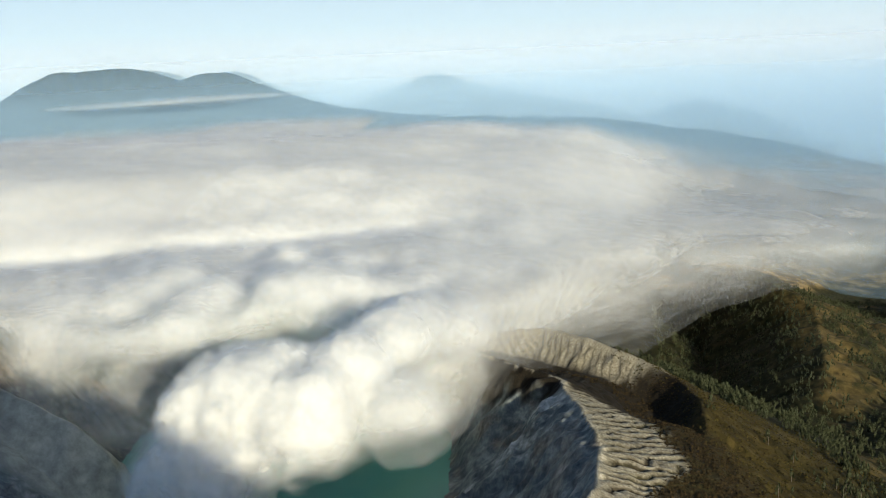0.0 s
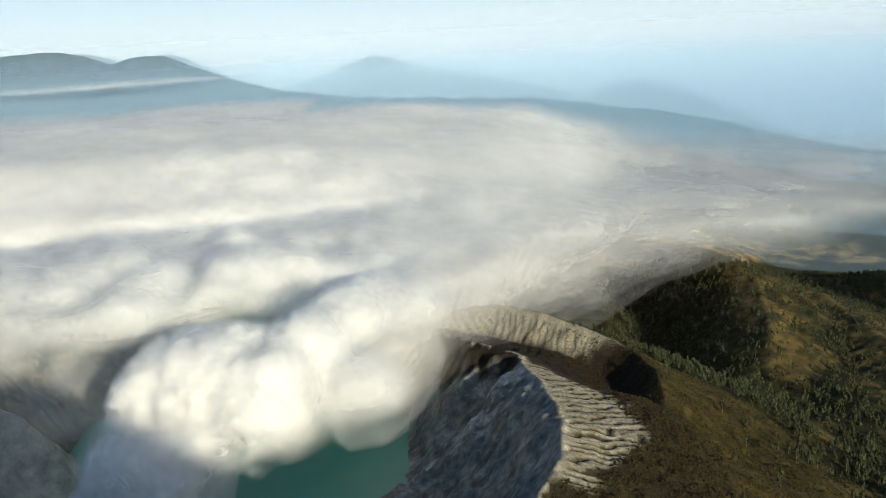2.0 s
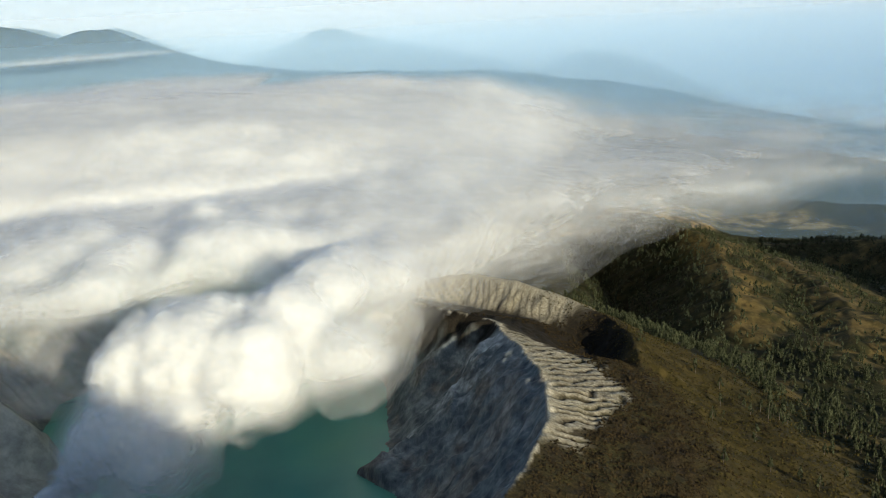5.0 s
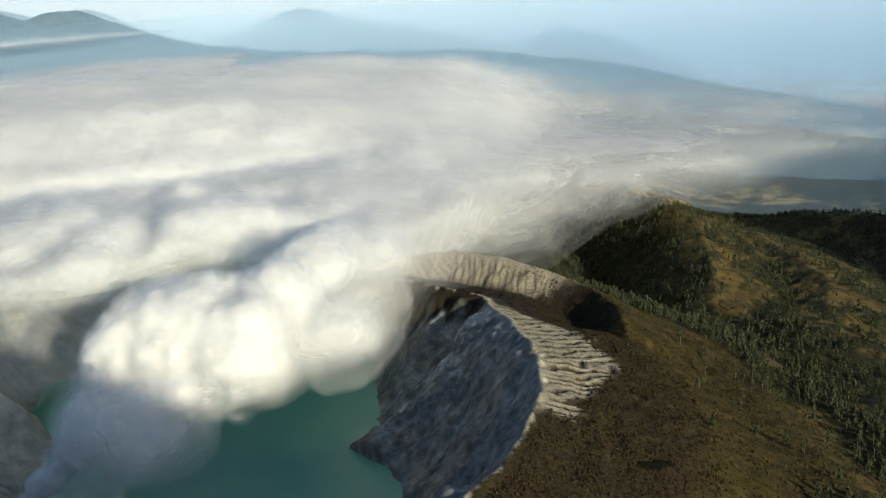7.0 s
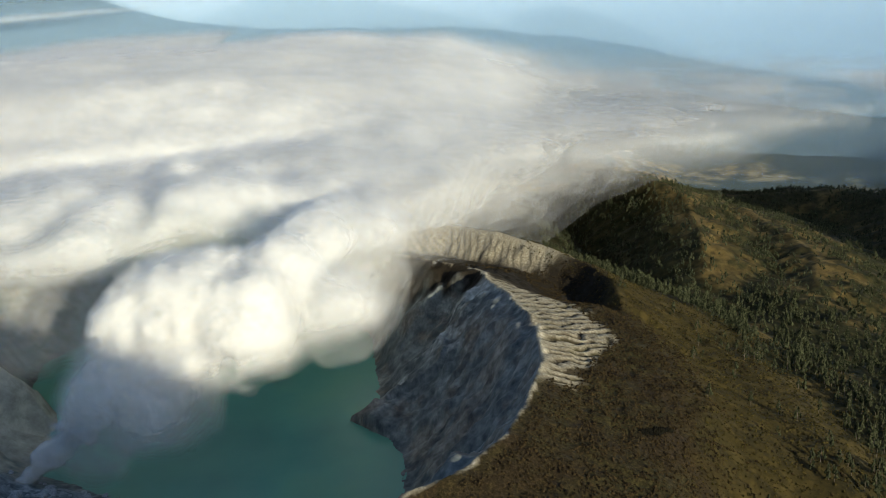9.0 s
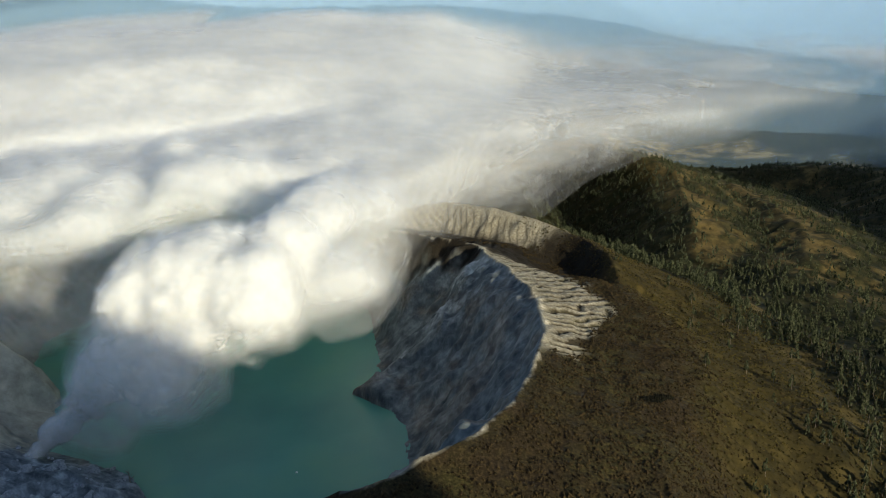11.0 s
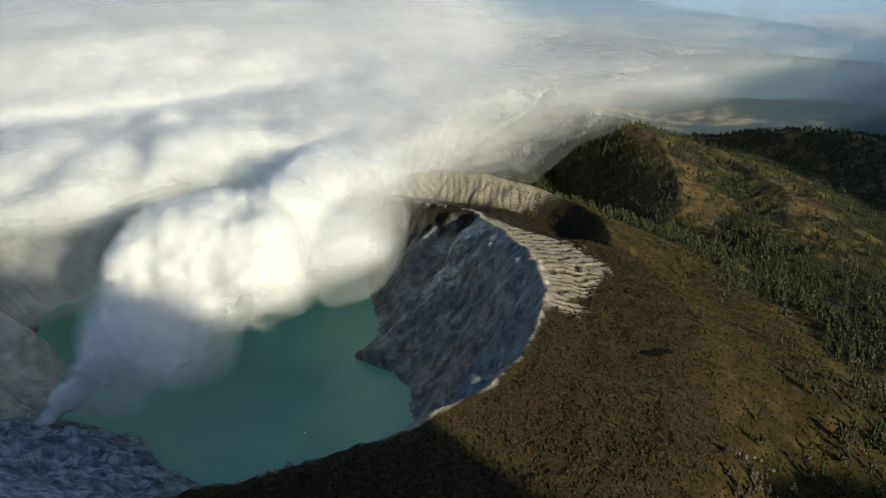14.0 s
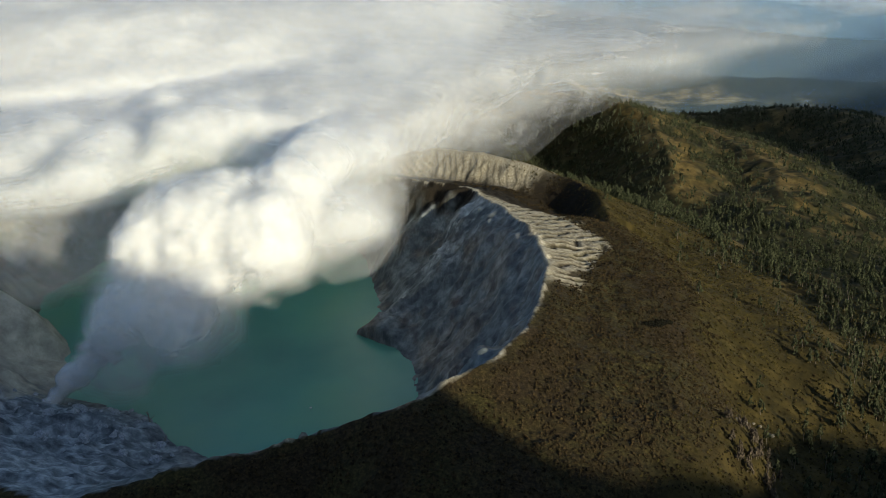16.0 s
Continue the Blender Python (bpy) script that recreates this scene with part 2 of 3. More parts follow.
# ---- mesh helpers ----
def mesh_object(name, verts, faces, material, smooth_faces=True):
    me = bpy.data.meshes.new(name)
    verts, faces = np.asarray(verts, np.float32), np.asarray(faces, np.int32)
    me.vertices.add(len(verts))
    me.vertices.foreach_set("co", verts.ravel())
    k = faces.shape[1]
    me.loops.add(faces.size)
    me.loops.foreach_set("vertex_index", faces.ravel())
    me.polygons.add(len(faces))
    me.polygons.foreach_set("loop_start", np.arange(0, faces.size, k, dtype=np.int32))
    me.polygons.foreach_set("use_smooth", np.full(len(faces), smooth_faces))
    me.update(calc_edges=True)
    me.validate()
    me.materials.append(material)
    return new(name, me)


def axis(stops):
    """Grid lines: (from, to, spacing at each end) pieces."""
    out = []
    for a, b, h0, h1 in stops:
        v = a
        while v < b - 1e-6:
            out.append(v)
            v += h0 + (h1 - h0) * (v - a) / (b - a)
    return np.array(out + [stops[-1][1]])


# ---- materials ----
def material(name):
    m = bpy.data.materials.new(name)
    m.use_nodes = True
    return m, m.node_tree.nodes, m.node_tree.links


def noise_node(nodes, links, coord, scale, detail=6, rough=0.6):
    n = nodes.new("ShaderNodeTexNoise")
    n.inputs["Scale"].default_value, n.inputs["Detail"].default_value, n.inputs["Roughness"].default_value = scale, detail, rough
    links.new(coord, n.inputs["Vector"])
    return n.outputs["Fac"]


def ramp(nodes, links, fac, stops):
    r = nodes.new("ShaderNodeValToRGB")
    while len(r.color_ramp.elements) < len(stops):
        r.color_ramp.elements.new(0.5)
    for e, (p, c) in zip(r.color_ramp.elements, stops):
        e.position, e.color = p, (*c, 1)
    links.new(fac, r.inputs["Fac"])
    return r.outputs["Color"]


def mix(nodes, links, fac, a, b):
    m = nodes.new("ShaderNodeMix")
    m.data_type = "RGBA"
    links.new(fac, m.inputs[0])
    links.new(a, m.inputs[6])
    links.new(b, m.inputs[7])
    return m.outputs[2]


def ground_material():
    m, nodes, links = material("ground")
    bsdf = nodes["Principled BSDF"]
    bsdf.inputs["Roughness"].default_value = 0.95
    bsdf.inputs["Specular IOR Level"].default_value = 0.15
    pos = nodes.new("ShaderNodeTexCoord").outputs["Object"]
    fine = noise_node(nodes, links, pos, 0.45, 5, 0.7)
    mid = noise_node(nodes, links, pos, 0.06, 6, 0.65)
    big = noise_node(nodes, links, pos, 0.012, 6, 0.6)
    parts = []
    for name in ("cover", "cover_more", "cover_last"):
        at = nodes.new("ShaderNodeAttribute")
        at.attribute_name = name
        sep = nodes.new("ShaderNodeSeparateColor")
        links.new(at.outputs["Color"], sep.inputs["Color"])
        parts += [sep.outputs[0], sep.outputs[1], sep.outputs[2]]
    ash, rock, grass, forest, dry, plain, sulphur, blue, heath = parts
    col = ramp(nodes, links, fine, [(0.3, (0.0085, 0.0055, 0.0030)), (0.5, (0.0235, 0.0158, 0.0072)), (0.7, (0.056, 0.037, 0.0160))])
    olive = ramp(nodes, links, fine, [(0.3, (0.010, 0.009, 0.0033)), (0.5, (0.030, 0.025, 0.0083)), (0.7, (0.070, 0.056, 0.018))])
    col = mix(nodes, links, ramp(nodes, links, noise_node(nodes, links, pos, 0.02, 6, 0.7), [(0.42, (0, 0, 0)), (0.6, (1, 1, 1))]), col, olive)
    c = ramp(nodes, links, mid, [(0.3, (0.014, 0.0108, 0.0028)), (0.5, (0.033, 0.0247, 0.0065)), (0.75, (0.078, 0.0555, 0.0160))])
    col = mix(nodes, links, grass, col, c)
    c = ramp(nodes, links, mid, [(0.3, (0.0085, 0.0095, 0.0036)), (0.5, (0.021, 0.021, 0.0075)), (0.75, (0.052, 0.043, 0.0155))])
    col = mix(nodes, links, forest, col, c)
    c = ramp(nodes, links, mid, [(0.3, (0.0471, 0.0328, 0.0117)), (0.52, (0.1131, 0.0776, 0.0264)), (0.75, (0.1885, 0.1336, 0.0479))])
    col = mix(nodes, links, dry, col, c)
    c = ramp(nodes, links, big, [(0.38, (0.0325, 0.0267, 0.0143)), (0.5, (0.1300, 0.0892, 0.0406)), (0.62, (0.2731, 0.1902, 0.0863))])
    col = mix(nodes, links, plain, col, c)
    # near-black heath tone, shade of hollow and lip included
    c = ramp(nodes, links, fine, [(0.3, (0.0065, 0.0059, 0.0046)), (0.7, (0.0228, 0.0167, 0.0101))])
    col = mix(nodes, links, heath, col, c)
    streak = nodes.new("ShaderNodeMapping")
    streak.inputs["Scale"].default_value = (1, 1, 0.6)
    links.new(pos, streak.inputs["Vector"])
    flute = noise_node(nodes, links, streak.outputs[0], 0.10, 7, 0.62)
    c1 = ramp(nodes, links, flute, [(0.28, (0.040, 0.049, 0.052)), (0.5, (0.090, 0.107, 0.112)), (0.72, (0.165, 0.190, 0.195))])
    crust = ramp(nodes, links, noise_node(nodes, links, pos, 0.028, 9, 0.72), [(0.44, (0, 0, 0)), (0.56, (1, 1, 1))])
    c2 = ramp(nodes, links, flute, [(0.32, (0.17, 0.185, 0.186)), (0.5, (0.31, 0.335, 0.335)), (0.66, (0.50, 0.53, 0.53))])
    spot = nodes.new("ShaderNodeMath")
    spot.operation, spot.use_clamp = "MULTIPLY_ADD", True
    links.new(plain, spot.inputs[0])
    spot.inputs[1].default_value, spot.inputs[2].default_value = 1.0, 0.22
    weight = nodes.new("ShaderNodeMath")
    weight.operation = "MULTIPLY"
    links.new(crust, weight.inputs[0])
    links.new(spot.outputs[0], weight.inputs[1])
    crust = weight.outputs[0]
    brown = ramp(nodes, links, noise_node(nodes, links, pos, 0.017, 6, 0.6), [(0.48, (0, 0, 0)), (0.6, (1, 1, 1))])
    c3 = ramp(nodes, links, flute, [(0.32, (0.075, 0.066, 0.056)), (0.5, (0.15, 0.132, 0.11)), (0.66, (0.25, 0.225, 0.19))])
    c = mix(nodes, links, brown, c1, c3)
    c = mix(nodes, links, crust, c, c2)
    cb = ramp(nodes, links, flute, [(0.34, (0.06, 0.072, 0.080)), (0.5, (0.17, 0.195, 0.21)), (0.66, (0.37, 0.41, 0.425))])
    c = mix(nodes, links, blue, c, cb)
    cs = ramp(nodes, links, mid, [(0.3, (0.27, 0.25, 0.20)), (0.5, (0.42, 0.39, 0.31)), (0.7, (0.58, 0.55, 0.44))])
    c = mix(nodes, links, sulphur, c, cs)
    col = mix(nodes, links, rock, col, c)
    c = ramp(nodes, links, fine, [(0.25, (0.15, 0.125, 0.085)), (0.5, (0.36, 0.315, 0.23)), (0.75, (0.62, 0.57, 0.46))])
    col = mix(nodes, links, ash, col, c)
    links.new(col, bsdf.inputs["Base Color"])
    bump = nodes.new("ShaderNodeBump")
    bump.inputs["Strength"].default_value, bump.inputs["Distance"].default_value = 0.6, 0.7
    links.new(fine, bump.inputs["Height"])
    links.new(bump.outputs["Normal"], bsdf.inputs["Normal"])
    return m


def water_material():
    m, nodes, links = material("lake_water")
    bsdf = nodes["Principled BSDF"]
    pos = nodes.new("ShaderNodeTexCoord").outputs["Object"]
    n = noise_node(nodes, links, pos, 0.006, 4, 0.5)
    col = ramp(nodes, links, n, [(0.3, (0.035, 0.19, 0.17)), (0.5, (0.062, 0.25, 0.20)), (0.7, (0.105, 0.29, 0.19))])
    links.new(col, bsdf.inputs["Base Color"])
    bsdf.inputs["Roughness"].default_value = 0.35
    bsdf.inputs["Specular IOR Level"].default_value = 0.3
    return m


def cloud_material(name, alpha, scale, color=(0.93, 0.93, 0.925), ragged=0.5):
    """White droplets: scatters light back and through; thin parts let the view pass."""
    m, nodes, links = material(name)
    out = nodes["Material Output"]
    nodes.remove(nodes["Principled BSDF"])
    dif, tra, cl = nodes.new("ShaderNodeBsdfDiffuse"), nodes.new("ShaderNodeBsdfTranslucent"), nodes.new("ShaderNodeBsdfTransparent")
    for b in (dif, tra):
        b.inputs["Color"].default_value = (*color, 1)
    body, veil = nodes.new("ShaderNodeMixShader"), nodes.new("ShaderNodeMixShader")
    body.inputs[0].default_value = 0.5
    links.new(dif.outputs[0], body.inputs[1])
    links.new(tra.outputs[0], body.inputs[2])
    pos = nodes.new("ShaderNodeTexCoord").outputs["Object"]
    n = noise_node(nodes, links, pos, scale, 6, 0.6)
    rng = nodes.new("ShaderNodeMapRange")
    rng.inputs["From Min"].default_value, rng.inputs["From Max"].default_value = 0.35, 0.65
    rng.inputs["To Min"].default_value, rng.inputs["To Max"].default_value = alpha * (1 - ragged), min(1.0, alpha * (1 + ragged))
    if alpha >= 1:
        rng.inputs["To Min"].default_value = 1
    links.new(n, rng.inputs["Value"])
    fade = nodes.new("ShaderNodeAttribute")
    fade.attribute_name = "fade"
    mul = nodes.new("ShaderNodeMath")
    mul.operation = "MULTIPLY"
    links.new(rng.outputs[0], mul.inputs[0])
    links.new(fade.outputs["Fac"], mul.inputs[1])
    links.new(mul.outputs[0], veil.inputs[0])
    links.new(cl.outputs[0], veil.inputs[1])
    links.new(body.outputs[0], veil.inputs[2])
    links.new(veil.outputs[0], out.inputs["Surface"])
    return m


# ---- ground: one sheet ----
gx = axis([(-4900, -2900, 170, 50), (-2900, -700, 42, 24), (-700, -420, 16, 6), (-420, -120, 5, 3), (-120, 240, 2.3, 2.3), (240, 700, 3.2, 10), (700, 4900, 12, 220)])
gy = axis([(-2600, 250, 130, 12), (250, 430, 8, 2.6), (430, 600, 2.4, 1.9), (600, 940, 1.8, 2.0), (940, 1160, 2.2, 4), (1160, 2000, 4, 12), (2000, 4900, 14, 60)])
GX, GY = np.meshgrid(gx, gy)
px, py = GX.ravel(), GY.ravel()
pz = ground_height(px, py)
nx, ny = len(gx), len(gy)
q = np.arange(nx * ny).reshape(ny, nx)
gfaces = np.stack([q[:-1, :-1], q[:-1, 1:], q[1:, 1:], q[1:, :-1]], -1).reshape(-1, 4)
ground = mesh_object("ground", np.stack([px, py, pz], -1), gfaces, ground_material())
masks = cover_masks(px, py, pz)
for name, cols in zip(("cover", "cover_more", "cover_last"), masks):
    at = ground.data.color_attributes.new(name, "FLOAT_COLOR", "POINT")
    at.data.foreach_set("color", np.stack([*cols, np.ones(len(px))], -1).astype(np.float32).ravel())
tagged(ground, "volcano flank with bare crater walls, scrub and forest", "ground", kind="structure")


def z_at(x, y):
    """Height of the ground sheet at places given as arrays."""
    i = np.clip(np.searchsorted(gx, x) - 1, 0, nx - 2)
    j = np.clip(np.searchsorted(gy, y) - 1, 0, ny - 2)
    Z = pz.reshape(ny, nx)
    u, v = (x - gx[i]) / (gx[i + 1] - gx[i]), (y - gy[j]) / (gy[j + 1] - gy[j])
    return Z[j, i] * (1 - u) * (1 - v) + Z[j, i + 1] * u * (1 - v) + Z[j + 1, i] * (1 - u) * v + Z[j + 1, i + 1] * u * v


# ---- lake ----
lx, ly = np.linspace(-520, 10, 60), np.linspace(540, 1140, 60)
LX, LY = np.meshgrid(lx, ly)
q = np.arange(3600).reshape(60, 60)
lake = mesh_object("water", np.stack([LX.ravel(), LY.ravel(), np.zeros(3600)], -1),
                   np.stack([q[:-1, :-1], q[:-1, 1:], q[1:, 1:], q[1:, :-1]], -1).reshape(-1, 4), water_material())
tagged(lake, "still turquoise acid crater lake", "lake", kind="structure")


# ---- distance: glowing backdrop with haze painted on, behind everything ----
def backdrop_band():
    m, nodes, links = material("painted_distance")
    nodes.remove(nodes["Principled BSDF"])
    em = nodes.new("ShaderNodeEmission")
    geo = nodes.new("ShaderNodeNewGeometry")
    sep = nodes.new("ShaderNodeSeparateXYZ")
    links.new(geo.outputs["Position"], sep.inputs[0])
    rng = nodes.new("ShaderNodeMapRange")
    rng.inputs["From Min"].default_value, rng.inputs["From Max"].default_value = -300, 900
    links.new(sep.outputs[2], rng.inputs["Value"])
    # haze and glow painted by height: palest at the horizon, bluer above
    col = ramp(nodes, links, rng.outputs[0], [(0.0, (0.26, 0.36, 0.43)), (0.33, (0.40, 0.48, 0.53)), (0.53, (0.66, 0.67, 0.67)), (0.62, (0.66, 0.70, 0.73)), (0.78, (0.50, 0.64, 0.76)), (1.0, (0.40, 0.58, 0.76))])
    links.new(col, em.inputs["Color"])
    links.new(em.outputs[0], nodes["Material Output"].inputs["Surface"])
    n = 96
    verts, faces = [], []
    for k in range(n):
        a = 2 * math.pi * k / n
        for z in (-900, 0, 450, 1050):
            verts.append((4860 * math.sin(a), 4860 * math.cos(a), z))
    for k in range(n):
        for j in range(3):
            faces.append((k * 4 + j, ((k + 1) % n) * 4 + j, ((k + 1) % n) * 4 + j + 1, k * 4 + j + 1))
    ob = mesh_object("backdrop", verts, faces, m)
    tagged(ob, "glowing backdrop painted as pale hazy sky over the distant lowland", "sky", kind="structure")
    return ob


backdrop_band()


# ---- clouds: nested surfaces of one density field ----
def surface_net(field, level, origin, step):
    """Vertices and quads of the surface field = level on a regular grid."""
    f = field - level
    s = f > 0
    nxx, nyy, nzz = f.shape
    cells = np.zeros((nxx - 1, nyy - 1, nzz - 1), bool)
    acc = np.zeros(cells.shape + (3,))
    cnt = np.zeros(cells.shape)
    idx = np.stack(np.meshgrid(*[np.arange(k - 1) for k in f.shape], indexing="ij"), -1).astype(float)
    for ax in range(3):
        for a in (0, 1):
            for b in (0, 1):
                off = [0, 0, 0]
                o1, o2 = [k for k in range(3) if k != ax]
                off[o1], off[o2] = a, b
                sl0 = tuple(slice(off[k], off[k] + f.shape[k] - 1) for k in range(3))
                off2 = list(off)
                off2[ax] = 1
                sl1 = tuple(slice(off2[k], off2[k] + f.shape[k] - 1) for k in range(3))
                f0, f1 = f[sl0], f[sl1]
                cross = (f0 > 0) != (f1 > 0)
                t = np.where(cross, f0 / np.where(cross, f0 - f1, 1), 0)
                p = idx + np.array(off)
                p[..., ax] += t
                acc += p * cross[..., None]
                cnt += cross
    cells = cnt > 0
    number = np.full(cells.shape, -1)
    number[cells] = np.arange(cells.sum())
    verts = acc[cells] / cnt[cells][:, None] * np.array(step) + np.array(origin)
    quads = []
    for ax in range(3):
        o1, o2 = [k for k in range(3) if k != ax]
        sl = [slice(1, -1)] * 3
        sl[ax] = slice(0, -1)
        sh = [slice(1, -1)] * 3
        sh[ax] = slice(1, None)
        a, b = s[tuple(sl)], s[tuple(sh)]
        where = np.argwhere(a != b)
        flip = a[a != b]
        base = where + np.array([0 if k == ax else 1 for k in range(3)])
        e1, e2 = np.zeros(3, int), np.zeros(3, int)
        e1[o1], e2[o2] = 1, 1
        c = [number[tuple((base - d).T)] for d in (0 * e1, e1, e1 + e2, e2)]
        qd = np.stack(c, -1)
        if ax == 1:
            flip = ~flip
        qd[~flip] = qd[~flip][:, ::-1]
        quads.append(qd)
    quads = np.concatenate(quads)
    return verts, quads[(quads >= 0).all(1)]


def puff(x, y, z, c, r, w=1.0):
    q2 = ((x - c[0]) / r[0]) ** 2 + ((y - c[1]) / r[1]) ** 2 + ((z - c[2]) / r[2]) ** 2
    return w * (1 - np.sqrt(q2))


def groove_line(x):
    return 1380 + 0.6 * (x + 460)


def deck_slab(x, y, fine):
    """Upper and lower surface of the cloud deck."""
    top = np.interp(x, [-3000, -100, 60, 250, 420, 900, 2500], [172, 166, 152, 124, 108, 88, 30])
    top = top + 20 * fbm(x / 420, y / 260, octaves=3 if fine else 2)
    if fine:
        top = top + 12 * fbm(x / 110, y / 80, octaves=3) * (1 - 0.75 * smooth(-160, 60, x)) + 11 * billow(x / 95, y / 80, 0 * x, 3) * (1 - smooth(-120, 120, x)) * (1 - smooth(1150, 1330, y))
    beyond = y - groove_line(x)
    left = 1 - smooth(-420, -60, x)
    top = top - (30 + 60 * (1 - smooth(-900, -640, x))) * np.exp(-(beyond / 38.0) ** 2) * left
    top = top + 92 * smooth(-10, 420, beyond) * (1 - smooth(-900, 150, x + 0.25 * (1500 - y))) * (1 - 0.4 * smooth(1900, 3000, y))
    mid = np.exp(-((x + 350) / 1000) ** 2)
    top = top + (-5 * mid - 75 * (1 - mid)) * smooth(1350, 2900, np.hypot(x, y)) * smooth(-700, 0, x)
    low = np.interp(x, [-3000, -560, -480, -220, -120, 0, 150, 320, 900, 2500], [-200, 60, 124, 124, 40, -60, 40, 40, 22, -60])
    low = low - 120 * smooth(1010, 1180, y) * (x < 0)
    return top, low


DECK_BORDER = [(-2500, 700, 0), (-760, 880, 0), (-470, 868, 0), (-390, 850, 0), (-325, 858, 0), (-270, 915, 0), (-190, 940, 0), (-120, 915, 0), (-30, 970, 0), (40, 1150, 0),
               (150, 1400, 0), (290, 1600, 0), (520, 1760, 0), (720, 1960, 0), (950, 2380, 0), (1700, 2800, 0), (2700, 3200, 0)]


def deck_edge(x, y, fine):
    """Positive where the deck lies, in metres from its near border."""
    d = along(x, y, DECK_BORDER)[0]
    border = np.interp(x, [p[0] for p in DECK_BORDER], [p[1] for p in DECK_BORDER])
    lee = smooth(-160, 60, x)
    return np.where(y > border, d, -d) + 40 * (fbm(x / 150, y / 150, octaves=3 if fine else 1) * (1 - lee) + lee * fbm(x / 170, y / 170, octaves=1))


def density(x, y, z, fine=True):
    if fine:
        lee = smooth(-160, 60, x)
        n = fbm(x / 95, y / 95, z / 60, octaves=4, gain=0.55) * (1 - lee) + lee * fbm(x / 150, y / 150, z / 110, octaves=2)
        rough = fbm(x / 30, y / 30, z / 26, octaves=3, gain=0.55)
    else:
        n = rough = fbm(x / 260, y / 260, z / 130, octaves=2)
    e = deck_edge(x, y, fine)
    top, low = deck_slab(x, y, fine)
    thin = 1 - 0.18 * smooth(-100, 700, x + 120 * n) - 0.34 * smooth(500, 1300, x + 200 * n)
    right = smooth(-220, 200, x)
    e = e + smooth(-300, 300, x) * (50 - 0.9 * (top - z))
    limits = ((top - z) / (34 + 30 * right), (z - low) / (50 + 20 * right), e / (75 + 320 * right))
    deck = 0.08 - np.log(sum(np.exp(-9 * np.clip(v, -2, 3)) for v in limits)) / 9
    deck = np.minimum(deck, 1.0) * np.where(deck > 0, thin, 1) + (0.13 + 0.09 * right) * n * smooth(-150, 120, e)
    side = np.maximum(puff(x, y, z, (-88, 840, 118), (55, 140, 45)) - 0.05, puff(x, y, z, (-480, 925, 95), (170, 115, 80)))
    side = np.minimum(side + 0.45 * n + 0.2 * rough, np.where(x > -250, 0.0, 0.08))
    return np.maximum(deck, side)


PUFFS = [((-200, 700, 152), (68, 60, 52)), ((-240, 688, 146), (36, 44, 42)), ((-152, 692, 152), (58, 58, 46)), ((-190, 668, 128), (56, 42, 30)),
         ((-128, 770, 158), (52, 58, 42)), ((-108, 850, 162), (58, 76, 38)), ((-95, 935, 150), (82, 80, 40)), ((-80, 745, 142), (44, 66, 36)),
         ((-225, 726, 168), (28, 28, 28)), ((-186, 730, 176), (30, 30, 29)), ((-165, 760, 170), (30, 30, 26))]


def plume(x, y, z):
    """The great billow over the lake: crisp lobes on top, soft and ragged below and to the lee."""
    d = np.full(x.shape, -1e3)
    for c, r in PUFFS:
        d = np.maximum(d, puff(x, y, z, c, r) * (sum(r) / 3))
    n = fbm(x / 60, y / 60, z / 50, octaves=4, gain=0.55)
    soft = np.maximum(smooth(150, 95, z + 20 * n), smooth(-150, -70, x + 25 * n))
    d = d + 5 * billow(x / 62, y / 62, z / 62, 1) + (1 - 0.7 * soft) * (3.4 * billow(x / 27, y / 27, z / 27, 2) + 2.0 * billow(x / 11, y / 11, z / 11, 1)) + (9 + 14 * soft) * n
    return np.minimum(d / (18 + 46 * soft) - 0.2 * soft, 0.95 - 0.42 * soft)


def steam(x, y, z):
    """The jet from the vent and the rags of steam that hang under the cloud."""
    n = fbm(x / 52, y / 52, z / 44, octaves=4, gain=0.6)
    jet = np.full(x.shape, -1e3)
    knots = [((-368, 675, 1), 8), ((-360, 678, 12), 10), ((-344, 682, 27), 12), ((-327, 689, 45), 14), ((-309, 683, 57), 14),
             ((-294, 676, 74), 17), ((-276, 674, 92), 24), ((-264, 670, 112), 28)]
    for (c0, r0), (c1, r1) in zip(knots[:-1], knots[1:]):
        for u in (0, 0.33, 0.67):
            c, r = [p + u * (q - p) for p, q in zip(c0, c1)], r0 + u * (r1 - r0)
            jet = np.maximum(jet, puff(x, y, z, c, (r, r, r)) * r)
    jet = jet + 5.2 * billow(x / 18, y / 18, z / 18, 2) + 1.8 * billow(x / 8, y / 8, z / 8, 1) + 3 * n - 0.9
    jet = np.minimum(jet / (5.5 + 12 * smooth(60, 110, z)), 0.9 - 0.3 * smooth(50, 100, z))
    rags = puff(x, y, z, (-226, 660, 108), (62, 46, 46))
    rags = np.minimum(1.1 * rags + 0.42 * n + 0.12 * fbm(x / 16, y / 16, z / 20, octaves=2), 0.68)
    thin = puff(x, y, z, (-300, 680, 44), (30, 26, 26))
    thin = np.minimum(0.8 * thin + 0.4 * n, 0.13)
    return np.maximum(np.maximum(jet, rags), thin)


LEVELS = [(-0.14, 0.05), (-0.07, 0.065), (0.0, 0.085), (0.07, 0.105), (0.14, 0.13), (0.22, 0.18),
          (0.32, 0.25), (0.42, 0.32), (0.53, 0.43), (0.66, 0.65), (0.82, 1.0)]


